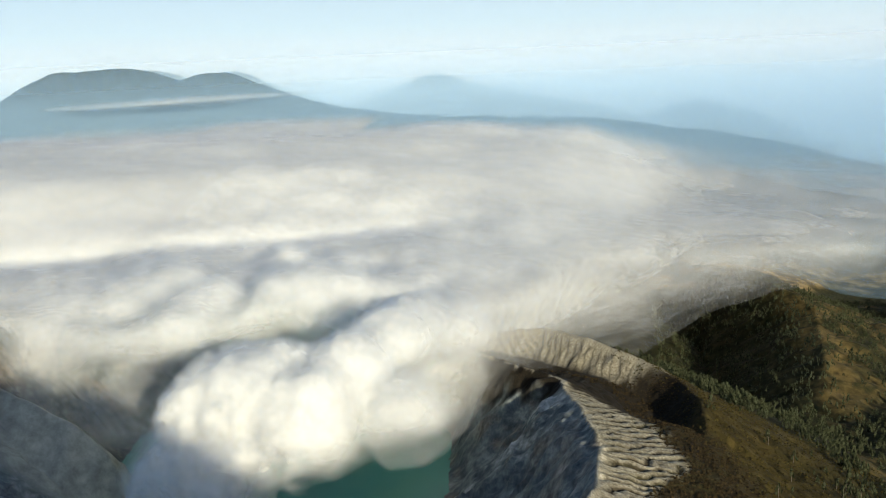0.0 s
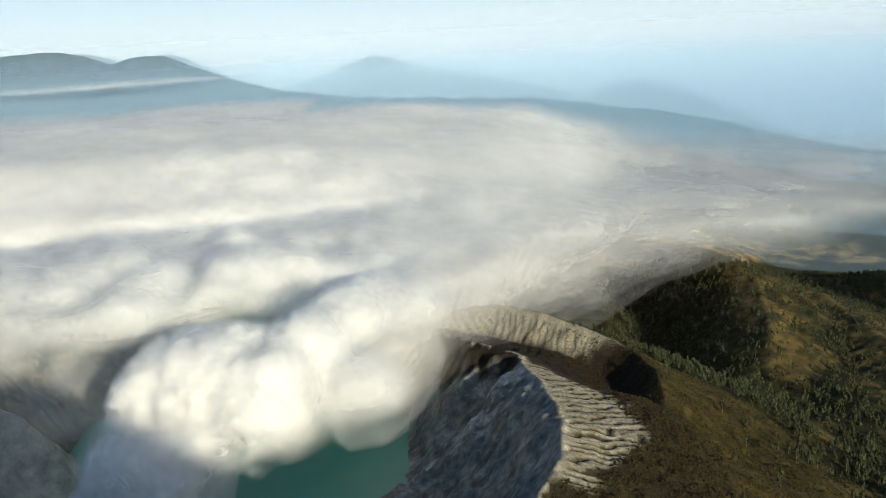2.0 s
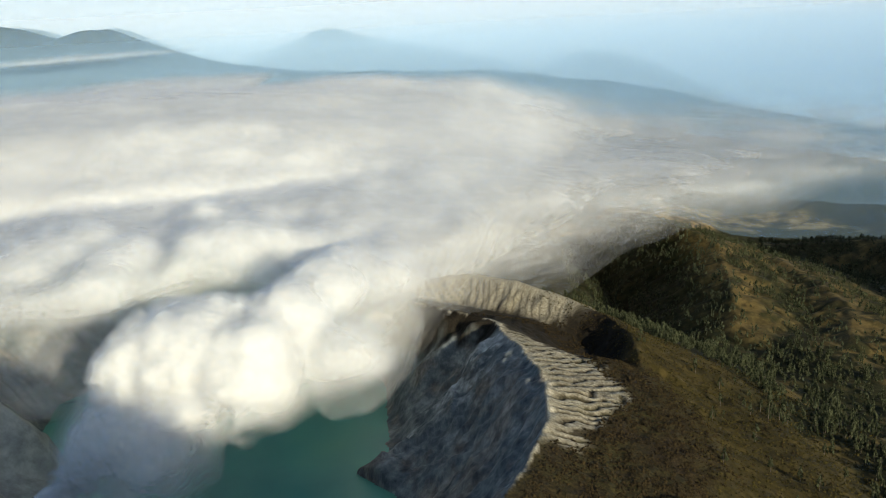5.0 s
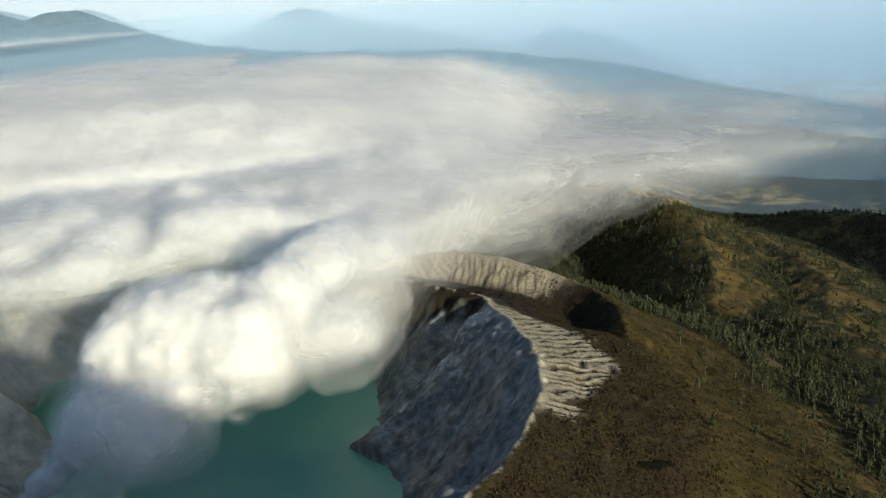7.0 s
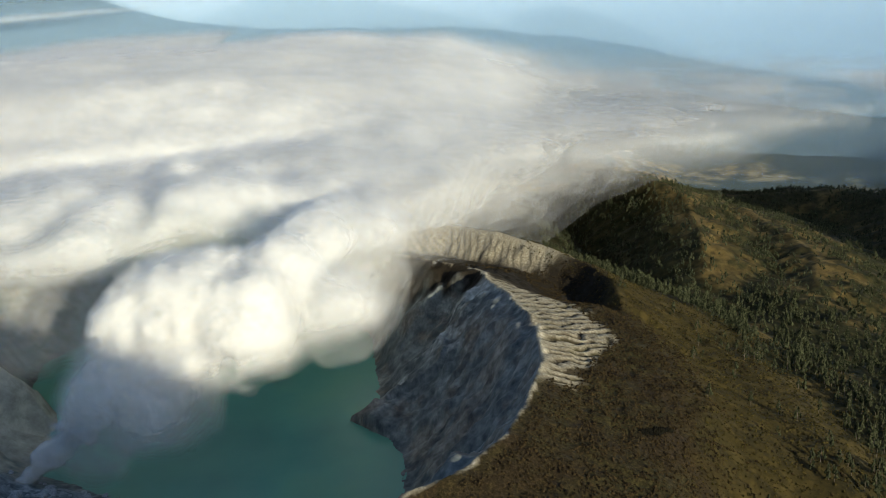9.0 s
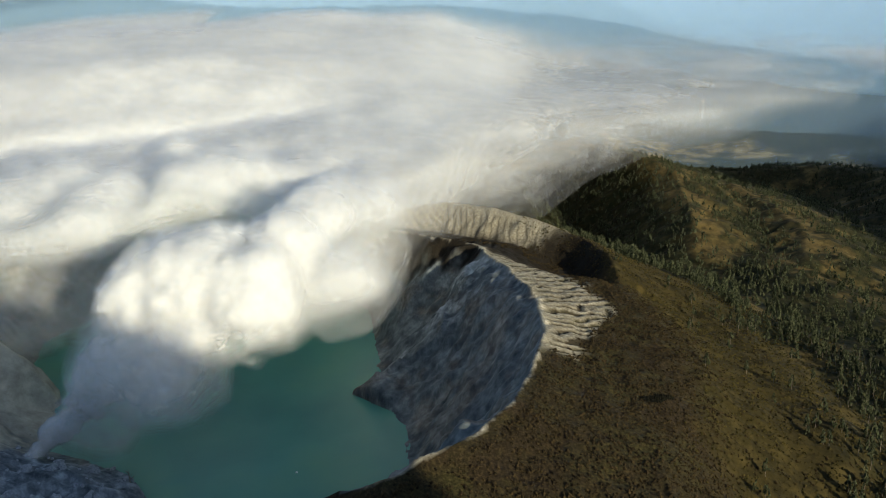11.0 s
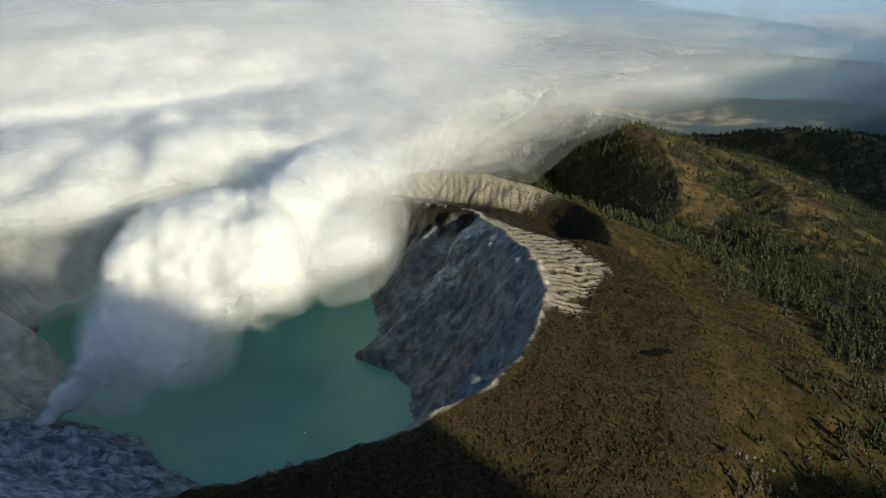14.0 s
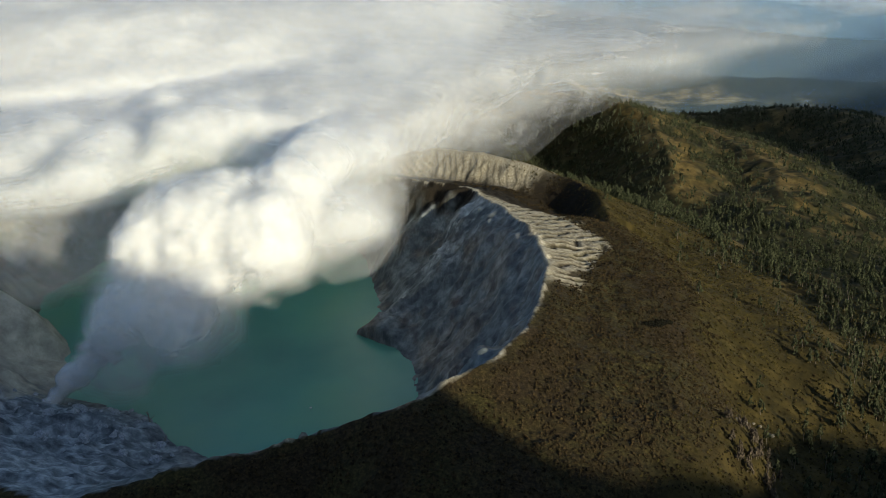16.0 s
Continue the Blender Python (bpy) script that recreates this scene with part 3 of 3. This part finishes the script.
def cloud(name, label, lo, hi, step, fade, levels, scale, field):
    axs = [np.arange(a, b + s, s) for a, b, s in zip(lo, hi, step)]
    X, Y, Z = np.meshgrid(*axs, indexing="ij")
    D = field(X, Y, Z)
    for k in range(3):            # keep the surface closed inside the grid
        D[tuple([slice(None)] * k + [0])] = -9
        D[tuple([slice(None)] * k + [-1])] = -9
    m = 2.2 * step[0]
    near = np.maximum.reduce([fade(X + dx, Y + dy, Z) for dx in (-m, 0, m) for dy in (-m, 0, m)])
    D = np.where(near > 0.01, D, -9)
    top = None
    for level, alpha in levels:
        v, f = surface_net(D, level, lo, step)
        if len(f) == 0:
            continue
        ob = mesh_object(name if top is None else "shell", v, f, cloud_material("cloud_droplets", alpha, scale))
        at = ob.data.attributes.new("fade", "FLOAT", "POINT")
        at.data.foreach_set("value", fade(v[:, 0], v[:, 1], v[:, 2]).astype(np.float32))
        if top is None:
            top = tagged(ob, label, "cloud", kind="stuff")
        else:
            ob.parent = top
    return top


PLUME_LEVELS = [(-0.12, 0.04), (-0.05, 0.06), (0.02, 0.08), (0.09, 0.10), (0.16, 0.13), (0.24, 0.18), (0.33, 0.24), (0.43, 0.32), (0.54, 0.45), (0.66, 0.65), (0.80, 1.0)]


def near_part(x, y):
    """1 where the finely built part of the deck lies, 0 out over the plateau."""
    return (1 - smooth(1730, 1810, y)) * smooth(-720, -640, x) * (1 - smooth(510, 590, x))


cloud("steam_bank", "soft white steam lying over the far crater rim", (-726, 760, 26), (602, 1820, 292), (8.6, 8.6, 7),
      lambda x, y, z: near_part(x, y), LEVELS, 0.02, density)
cloud("steam_cloud", "billowing white steam rising over the crater lake", (-312, 590, 52), (10, 1040, 246), (4.4, 4.4, 4.4),
      lambda x, y, z: 1 + 0 * x, PLUME_LEVELS, 0.03, plume)
cloud("steam_jet", "white steam jet blowing from the sulphur vent", (-412, 560, 1), (-50, 860, 180), (3.5, 3.5, 3.5),
      lambda x, y, z: 1 + 0 * x, LEVELS, 0.05, steam)
cloud("cloud_bank", "broad soft white cloud bank over the plateau", (-3300, 830, -200), (2900, 4300, 330), (36, 36, 13),
      lambda x, y, z: (1 - near_part(x, y)) * (1 - smooth(2500 + 400 * (x < -900) + 500 * smooth(400, 900, x), 3500 + 400 * (x < -900) + 500 * smooth(400, 900, x), np.hypot(x, y))), LEVELS, 0.006, lambda x, y, z: density(x, y, z, False))


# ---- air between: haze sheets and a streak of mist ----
# stand-in for far air: see-through shells with the haze blue in their colour
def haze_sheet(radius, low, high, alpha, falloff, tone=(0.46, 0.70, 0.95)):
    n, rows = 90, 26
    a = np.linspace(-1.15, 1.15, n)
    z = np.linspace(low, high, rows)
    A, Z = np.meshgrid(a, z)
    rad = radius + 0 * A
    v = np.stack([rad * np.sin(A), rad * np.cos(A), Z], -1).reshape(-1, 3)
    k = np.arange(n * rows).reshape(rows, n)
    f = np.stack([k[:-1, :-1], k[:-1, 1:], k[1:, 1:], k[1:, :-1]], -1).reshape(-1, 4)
    ob = mesh_object("haze", v, f, cloud_material("haze_tint", alpha, 0.0012, tone, 0.0))
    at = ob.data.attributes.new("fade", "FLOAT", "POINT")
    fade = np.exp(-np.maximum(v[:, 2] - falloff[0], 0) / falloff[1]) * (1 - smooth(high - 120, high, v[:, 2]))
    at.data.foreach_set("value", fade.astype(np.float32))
    return tagged(ob, "see-through sheet tinted to stand in for blue morning haze", "haze", kind="stuff")


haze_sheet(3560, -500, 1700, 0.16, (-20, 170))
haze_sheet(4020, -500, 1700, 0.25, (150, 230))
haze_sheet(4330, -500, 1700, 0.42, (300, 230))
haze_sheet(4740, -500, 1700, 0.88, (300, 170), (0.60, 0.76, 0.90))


def far_mountain(xs, zs, radius, depth):
    """A worn volcano on the horizon: a ridge with two slopes."""
    x = np.arange(xs[0], xs[-1] + 1, 25.0)
    top = np.interp(x, xs, zs) + 7 * fbm(x / 60, x * 0, octaves=4)
    y = np.sqrt(radius ** 2 - x ** 2)
    rows = [(np.minimum(top, -100) - 300, -depth), (0.55 * top - 60, -0.4 * depth), (top, 0.0), (np.minimum(top, -100) - 300, 60.0)]
    v = np.concatenate([np.stack([x, y + dy, z], -1) for z, dy in rows])
    k = np.arange(len(x) * 4).reshape(4, len(x))
    f = np.stack([k[:-1, :-1], k[:-1, 1:], k[1:, 1:], k[1:, :-1]], -1).reshape(-1, 4)
    m, nodes, links = material("far_slope")
    pos = nodes.new("ShaderNodeTexCoord").outputs["Object"]
    n = noise_node(nodes, links, pos, 0.01, 5, 0.6)
    links.new(ramp(nodes, links, n, [(0.3, (0.05, 0.07, 0.06)), (0.7, (0.10, 0.11, 0.09))]), nodes["Principled BSDF"].inputs["Base Color"])
    nodes["Principled BSDF"].inputs["Roughness"].default_value = 1.0
    ob = mesh_object("mountain", v, f, m)
    return tagged(ob, "worn volcano far off in blue haze", "mountain")


far_mountain([-2100, -1700, -1400, -1180, -1085, -1000, -929, -850, -760, -689, -400, 0, 500], [-50, 150, 225, 285, 320, 352, 374, 350, 316, 300, 240, 150, -20], 4780, 60)
far_mountain([-300, 0, 160, 266, 360, 439, 540, 700, 900, 1300], [-150, 40, 110, 150, 178, 190, 168, 120, 30, -150], 4785, 60)


def mist_streak():
    top = None
    for k, alpha in enumerate((0.07, 0.08, 0.10, 0.13)):
        bm = bmesh.new()
        bmesh.ops.create_uvsphere(bm, u_segments=48, v_segments=12, radius=1)
        g = 1 - 0.2 * k
        for v in bm.verts:
            u, w = v.co.x, v.co.z
            ang = -0.47 + 0.14 * u * g
            v.co = Vector((4250 * math.sin(ang), 4250 * math.cos(ang) + 90 * v.co.y, 300 + 8 * u + 24 * g * w + 5 * noise.noise((u * 4, w, 0))))
        me = bpy.data.meshes.new("mist")
        bm.to_mesh(me)
        bm.free()
        me.materials.append(cloud_material("mist_droplets", alpha, 0.004))
        me.polygons.foreach_set("use_smooth", [True] * len(me.polygons))
        at = me.attributes.new("fade", "FLOAT", "POINT")
        at.data.foreach_set("value", [1.0] * len(me.vertices))
        ob = new("mist" if top is None else "shell", me)
        if top is None:
            top = tagged(ob, "thin white streak of mist before the mountain", "mist", kind="stuff")
        else:
            ob.parent = top


mist_streak()


# ---- plants ----
def leaf_material(name, dark, light):
    m, nodes, links = material(name)
    bsdf = nodes["Principled BSDF"]
    geo = nodes.new("ShaderNodeNewGeometry")
    links.new(ramp(nodes, links, geo.outputs["Random Per Island"], [(0.0, dark), (1.0, light)]), bsdf.inputs["Base Color"])
    bsdf.inputs["Roughness"].default_value = 0.9
    bsdf.inputs["Specular IOR Level"].default_value = 0.1
    return m


LEAF = leaf_material("casuarina_leaf", (0.012, 0.015, 0.007), (0.064, 0.070, 0.036))
SHRUB = leaf_material("heath_leaf", (0.009, 0.0068, 0.0036), (0.050, 0.034, 0.0145))
BARK, _n, _l = material("bark")
_n["Principled BSDF"].inputs["Roughness"].default_value = 0.9
_l.new(ramp(_n, _l, noise_node(_n, _l, _n.new("ShaderNodeTexCoord").outputs["Object"], 1.5), [(0.3, (0.06, 0.045, 0.035)), (0.7, (0.16, 0.13, 0.10))]), _n["Principled BSDF"].inputs["Base Color"])

OCTA_V = np.array([(1, 0, 0), (-1, 0, 0), (0, 1, 0), (0, -1, 0), (0, 0, 1), (0, 0, -1)], float)
OCTA_F = np.array([(0, 2, 4), (2, 1, 4), (1, 3, 4), (3, 0, 4), (2, 0, 5), (1, 2, 5), (3, 1, 5), (0, 3, 5)])


def clumps(rng, centres, sizes):
    """Ragged little tufts, as vertices and triangles."""
    vs, fs = [], []
    for k, (c, r) in enumerate(zip(centres, sizes)):
        a = rng.rand() * 6.28
        m = np.array([[math.cos(a), -math.sin(a), 0], [math.sin(a), math.cos(a), 0], [0, 0, 1]])
        tilt = np.eye(3) + 0.35 * (rng.rand(3, 3) - 0.5)
        vs.append(OCTA_V * (0.65 + 0.7 * rng.rand(6, 1)) @ (m @ tilt) * r + c)
        fs.append(OCTA_F + 6 * k)
    return np.concatenate(vs), np.concatenate(fs)


def crown_mesh(rng, count, height):
    """Tufts round a tall, narrow, uneven crown with gaps."""
    cs, rs = [], []
    lean = rng.rand(2) * 0.12 - 0.06
    for _ in range(count):
        h = 0.22 + 0.78 * rng.rand() ** 0.8
        wide = 0.25 * height * (1.04 - h) ** 0.7 * (0.4 + 0.7 * rng.rand())
        a = rng.rand() * 6.283
        cs.append((math.cos(a) * wide + lean[0] * h * height, math.sin(a) * wide + lean[1] * h * height, h * height))
        rs.append(height * (0.052 + 0.050 * rng.rand()) * (1.2 - 0.6 * h))
    return clumps(rng, cs, np.array(rs)[:, None, None] * np.array([1.0, 1.0, 1.7]))


def trunk_mesh(rng, height, width):
    """Tapered, slightly bent trunk with four limbs."""
    vs, fs = [], []

    def tube(points, radii):
        base = len(vs)
        for p, r in zip(points, radii):
            for k in range(5):
                vs.append((p[0] + r * math.cos(k * 1.2566), p[1] + r * math.sin(k * 1.2566), p[2]))
        for j in range(len(points) - 1):
            for k in range(5):
                a, b = base + j * 5 + k, base + j * 5 + (k + 1) % 5
                fs.append((a, b, b + 5))
                fs.append((a, b + 5, a + 5))
    bend = rng.rand(2) - 0.5
    mid = (bend[0] * 0.5, bend[1] * 0.5, height * 0.5)
    tube([(0, 0, -0.8), mid, (bend[0], bend[1], height * 0.92)], [width, width * 0.6, width * 0.15])
    for k in range(4):
        h, a = height * (0.32 + 0.14 * k), rng.rand() * 6.283
        reach = height * 0.17
        tube([(bend[0] * h / height, bend[1] * h / height, h), (math.cos(a) * reach, math.sin(a) * reach, h + 0.12 * height)], [width * 0.35, width * 0.1])
    return np.array(vs), np.array(fs)


rng = np.random.RandomState(11)
protos = []
for _ in range(5):
    H = 13 + 6 * rng.rand()
    protos.append((crown_mesh(rng, 24, H), trunk_mesh(rng, H, 0.28), crown_mesh(rng, 8, H)))


def scatter(count, lo, hi, keep):
    x, y = rng.uniform(lo[0], hi[0], count), rng.uniform(lo[1], hi[1], count)
    ok = rng.rand(count) < keep(x, y)
    return x[ok], y[ok]


def tree_cover(x, y):
    d, _, _, ins = along(x, y, RIM, True)
    n1 = fbm(x / 38, y / 38, octaves=4)
    near = 70 * (1 - smooth(540, 740, y))
    wood = smooth(190 - near, 360 - 1.4 * near, d + 60 * n1)
    grove = smooth(50, 85, along(x, y, BACK_RIDGE)[0]) * (y > 1000) * smooth(60, 110, d)
    gaps = smooth(-0.3, 0.2, fbm(x / 48, y / 48, octaves=4) + 0.12)
    for line in (HILL_A[1:], HILL_B):
        gaps = gaps * (0.4 + 0.6 * smooth(15, 70, along(x, y, line)[0] + 40 * n1))
    gaps = np.where((y > 1100) & (x < 400), np.maximum(gaps, 0.8), gaps)
    strays = 0.035 * smooth(105, 150, d + 30 * n1) * (y < 1000)
    return ~ins * np.maximum(np.maximum(wood, grove) * (0.2 + 0.8 * gaps), strays)


def joined(name, label, category, pieces, mat):
    """Many small pieces (prototype, place, turn, size) in one mesh."""
    vs, fs, base = [], [], 0
    for (v, f), p, turn, size in pieces:
        c, s_ = math.cos(turn), math.sin(turn)
        r = v @ np.array([[c, s_, 0], [-s_, c, 0], [0, 0, 1]]) * size + p
        vs.append(r)
        fs.append(f + base)
        base += len(v)
    ob = mesh_object(name, np.concatenate(vs), np.concatenate(fs), mat, False)
    return tagged(ob, label, category, kind="stuff")


tx, ty = scatter(19500, (150, 420), (1150, 2500), lambda x, y: tree_cover(x, y) * (x - 60 < 0.62 * y))
keep = ~((tx > 200) & (tx < 445) & (ty > 470) & (ty < 930))
keep = keep | (np.cumsum(~keep) > 290)
far_wood = [(protos[k % 5][2] if yy > 1250 else protos[k % 5][0], np.array((xx, yy, zz)), rng.rand() * 6.28, 0.55 + 0.75 * rng.rand() ** 1.5)
            for k, (xx, yy, zz) in enumerate(zip(tx[keep], ty[keep], z_at(tx[keep], ty[keep])))]
joined("forest", "dense grey-green casuarina forest on the volcano's flank", "forest", far_wood, LEAF)
tx2, ty2 = scatter(900, (-40, 1080), (260, 1450), lambda x, y: tree_cover(x, y))
joined("grove", "grey-green trees behind the bare ridge", "forest",
       [(protos[k % 5][0], np.array((xx, yy, zz)), rng.rand() * 6.28, 0.8 + 0.5 * rng.rand()) for k, (xx, yy, zz) in enumerate(zip(tx2, ty2, z_at(tx2, ty2)))], LEAF)

# nearest trees, one by one
first = {}
nx_, ny_ = tx[~keep], ty[~keep]
for k, (xx, yy, zz) in enumerate(zip(nx_, ny_, z_at(nx_, ny_))):
    m = Matrix.LocRotScale((xx, yy, zz), Euler((0, 0, rng.rand() * 6.28)), None)
    kind = k % 5
    if kind not in first:
        root = new("tree")
        root.matrix_world = m
        for part_name, data, mat in (("trunk", protos[kind][1], BARK), ("crown", protos[kind][0], LEAF)):
            ob = mesh_object(part_name, data[0], data[1], mat, False)
            ob.parent = root
        first[kind] = tagged(root, "slender grey-green casuarina tree on the slope", "tree", "trees on the flank")
    else:
        copy_thing(first[kind], m)

# half-bare trees on the knoll
TWIG = leaf_material("dry_twigs", (0.030, 0.024, 0.018), (0.110, 0.085, 0.062))
bare_first = None
for k in range(34):
    xx, yy = 190 + 16 * rng.randn() * 0.7, 468 + 22 * rng.randn() * 0.7
    m = Matrix.LocRotScale((xx, yy, float(z_at(np.array([xx]), np.array([yy]))[0])), Euler((0, 0, rng.rand() * 6.28)), None)
    if bare_first is None:
        root = new("tree")
        root.matrix_world = m
        for part_name, data, mat in (("trunk", trunk_mesh(rng, 9, 0.22), BARK), ("crown", crown_mesh(rng, 34, 9.5), TWIG)):
            ob = mesh_object(part_name, data[0], data[1], mat, False)
            ob.parent = root
        bare_first = tagged(root, "half-bare grey-brown tree on a rocky knoll", "tree", "bare trees on the knoll")
    else:
        copy_thing(bare_first, m)

# heath on the brown shoulder and thin shrubs on the grass
shrubs = [clumps(rng, [(0, 0, 0.5), (0.7, 0.3, 0.35)], np.array([0.95, 0.7])[:, None, None]) for _ in range(6)]


def heath_cover(x, y):
    d, _, _, ins = along(x, y, RIM, True)
    n1, n2 = fbm(x / 38, y / 38, octaves=4), fbm(x / 11, y / 11, octaves=3)
    bare = smooth(614, 634, y) * (1 - smooth(985, 1040, y)) * (1 - smooth(0.85, 1.1, (d + 8 * n1 + 10 * n2) / (32 + 42 * smooth(640, 770, y))))
    brown = smooth(4, 10, d) * (1 - smooth(110, 160, d + 22 * n1))
    grassy = 0.12 * smooth(110, 150, d) * (1 - smooth(300, 400, d))
    return ~ins * (1 - bare) * np.maximum(brown, grassy) * smooth(-0.6, 0.3, n2 + 0.15)


hx, hy = scatter(140000, (-260, 330), (330, 1010), heath_cover)
joined("heath", "low brown heath shrubs covering the crater's shoulder", "shrubs",
       [(shrubs[k % 6], np.array((xx, yy, zz)), rng.rand() * 6.28, 0.4 + 0.95 * rng.rand() ** 3) for k, (xx, yy, zz) in enumerate(zip(hx, hy, z_at(hx, hy)))], SHRUB)

# shrubs standing in for a gash, its shade put into their near-black leaves
GASH_DARK = leaf_material("gash_dark_leaf", (0.002, 0.002, 0.0015), (0.009, 0.008, 0.004))
low_x = rng.uniform(-12, 12, 260)
low_y = 588 + 0.5 * low_x + rng.randn(260) * 1.6 * (1 - (low_x / 13) ** 2)
low_x = low_x + 158
joined("thicket", "near-black thicket standing in for a shaded gash in the heath", "shrubs",
       [(shrubs[k % 6], np.array((xx, yy, zz)), rng.rand() * 6.28, 0.9 + 0.9 * rng.rand()) for k, (xx, yy, zz) in enumerate(zip(low_x, low_y, z_at(low_x, low_y)))], GASH_DARK)
TUSSOCK = leaf_material("tussock_blade", (0.012, 0.0105, 0.0028), (0.074, 0.057, 0.0162))


def tussock_cover(x, y):
    d, _, _, ins = along(x, y, RIM, True)
    n2 = fbm(x / 13 + 5, y / 13, octaves=3)
    return ~ins * smooth(95, 150, d) * (1 - smooth(300, 420, d)) * (0.4 + 0.6 * smooth(-0.35, 0.35, n2))


hx, hy = scatter(58000, (60, 380), (520, 1050), tussock_cover)
joined("tussocks", "olive tussock grass on the outer slope", "grass",
       [(shrubs[k % 6], np.array((xx, yy, zz)), rng.rand() * 6.28, 0.35 + 0.9 * rng.rand() ** 3) for k, (xx, yy, zz) in enumerate(zip(hx, hy, z_at(hx, hy)))], TUSSOCK)


# ---- rocks ----
def stone_material(name, dark, light):
    m, nodes, links = material(name)
    pos = nodes.new("ShaderNodeTexCoord").outputs["Object"]
    n = noise_node(nodes, links, pos, 0.7, 7, 0.7)
    links.new(ramp(nodes, links, n, [(0.3, dark), (0.7, light)]), nodes["Principled BSDF"].inputs["Base Color"])
    nodes["Principled BSDF"].inputs["Roughness"].default_value = 0.92
    return m


def boulder_data(size, flat, seed):
    bm = bmesh.new()
    bmesh.ops.create_icosphere(bm, subdivisions=3, radius=1)
    for v in bm.verts:
        p = v.co * 1.3 + Vector((seed * 3.1, seed, 0))
        v.co *= 0.8 + 0.38 * noise.noise(p) + 0.14 * noise.noise(p * 3.1)
        v.co = Vector((v.co.x * size, v.co.y * size * 0.8, v.co.z * size * flat))
    me = bpy.data.meshes.new("boulder")
    bm.to_mesh(me)
    bm.free()
    return me


PALE = stone_material("pale_stone", (0.06, 0.05, 0.04), (0.25, 0.22, 0.185))
SLATE = stone_material("slate_stone", (0.14, 0.155, 0.175), (0.46, 0.49, 0.51))
for k, (xx, yy, size) in enumerate(((198, 519, 2.6), (202, 523, 1.7), (207, 528, 2.4), (214, 530, 1.5), (218, 528, 1.9), (224, 522, 2.8), (229, 526, 1.4))):
    me = boulder_data(size, 0.7, k + 1)
    me.materials.append(PALE)
    ob = new("boulder", me)
    ob.location = (xx, yy, float(z_at(np.array([xx * 1.0]), np.array([yy * 1.0]))[0]) + size * 0.25)
    ob.rotation_euler = (0, 0, k * 1.1)
    tagged(ob, "pale weathered boulder on the scrub slope", "boulder", "boulders on the slope")
shelf_x, shelf_y = rng.uniform(-390, -215, 150), rng.uniform(560, 690, 150)
count = 0
for xx, yy in zip(shelf_x, shelf_y):
    zz = float(z_at(np.array([xx]), np.array([yy]))[0])
    if zz < 1 or count >= 70:
        continue
    size = 1.5 + 5.5 * rng.rand() ** 3
    me = boulder_data(size, 0.8, 20 + count)
    me.materials.append(SLATE)
    ob = new("boulder", me)
    ob.location, ob.rotation_euler = (xx, yy, zz + size * 0.2), (0, 0, rng.rand() * 6)
    tagged(ob, "blue-grey rock lying on the crater floor", "boulder", "boulders by the lake")
    count += 1


# ---- dead trees on the shore, float on the lake ----
def dead_tree(x, y, height, lean):
    z = float(z_at(np.array([x]), np.array([y]))[0])
    root = new("dead_tree")
    root.matrix_world = pose(x, y, max(z, 0), 0, lean, rng.rand() * 360)
    v, f = trunk_mesh(rng, height, 0.7)
    ob = mesh_object("trunk", v, f, PALE, False)
    ob.parent = root
    for k in range(3):
        bv, bf = trunk_mesh(rng, height * 0.45, 0.35)
        br = mesh_object("branch", bv, bf, PALE, False)
        br.parent = root
        br.matrix_local = pose(0, 0, height * (0.3 + 0.2 * k), 50, 0, 120 * k)
    tagged(root, "bleached dead tree standing on the lake shore", "tree", "dead trees on the shore")


dead_tree(-262.0, 646.0, 15, 8)
dead_tree(-240.0, 622.0, 11, 25)
bm = bmesh.new()
bmesh.ops.create_uvsphere(bm, u_segments=12, v_segments=8, radius=1.1)
for v in bm.verts:
    v.co.z *= 0.55
me = bpy.data.meshes.new("float")
bm.to_mesh(me)
bm.free()
me.materials.append(stone_material("float_white", (0.62, 0.62, 0.60), (0.80, 0.80, 0.78)))
buoy = new("float", me)
buoy.location = (-126, 660, 0.3)
tagged(buoy, "small white float on the turquoise lake", "float")
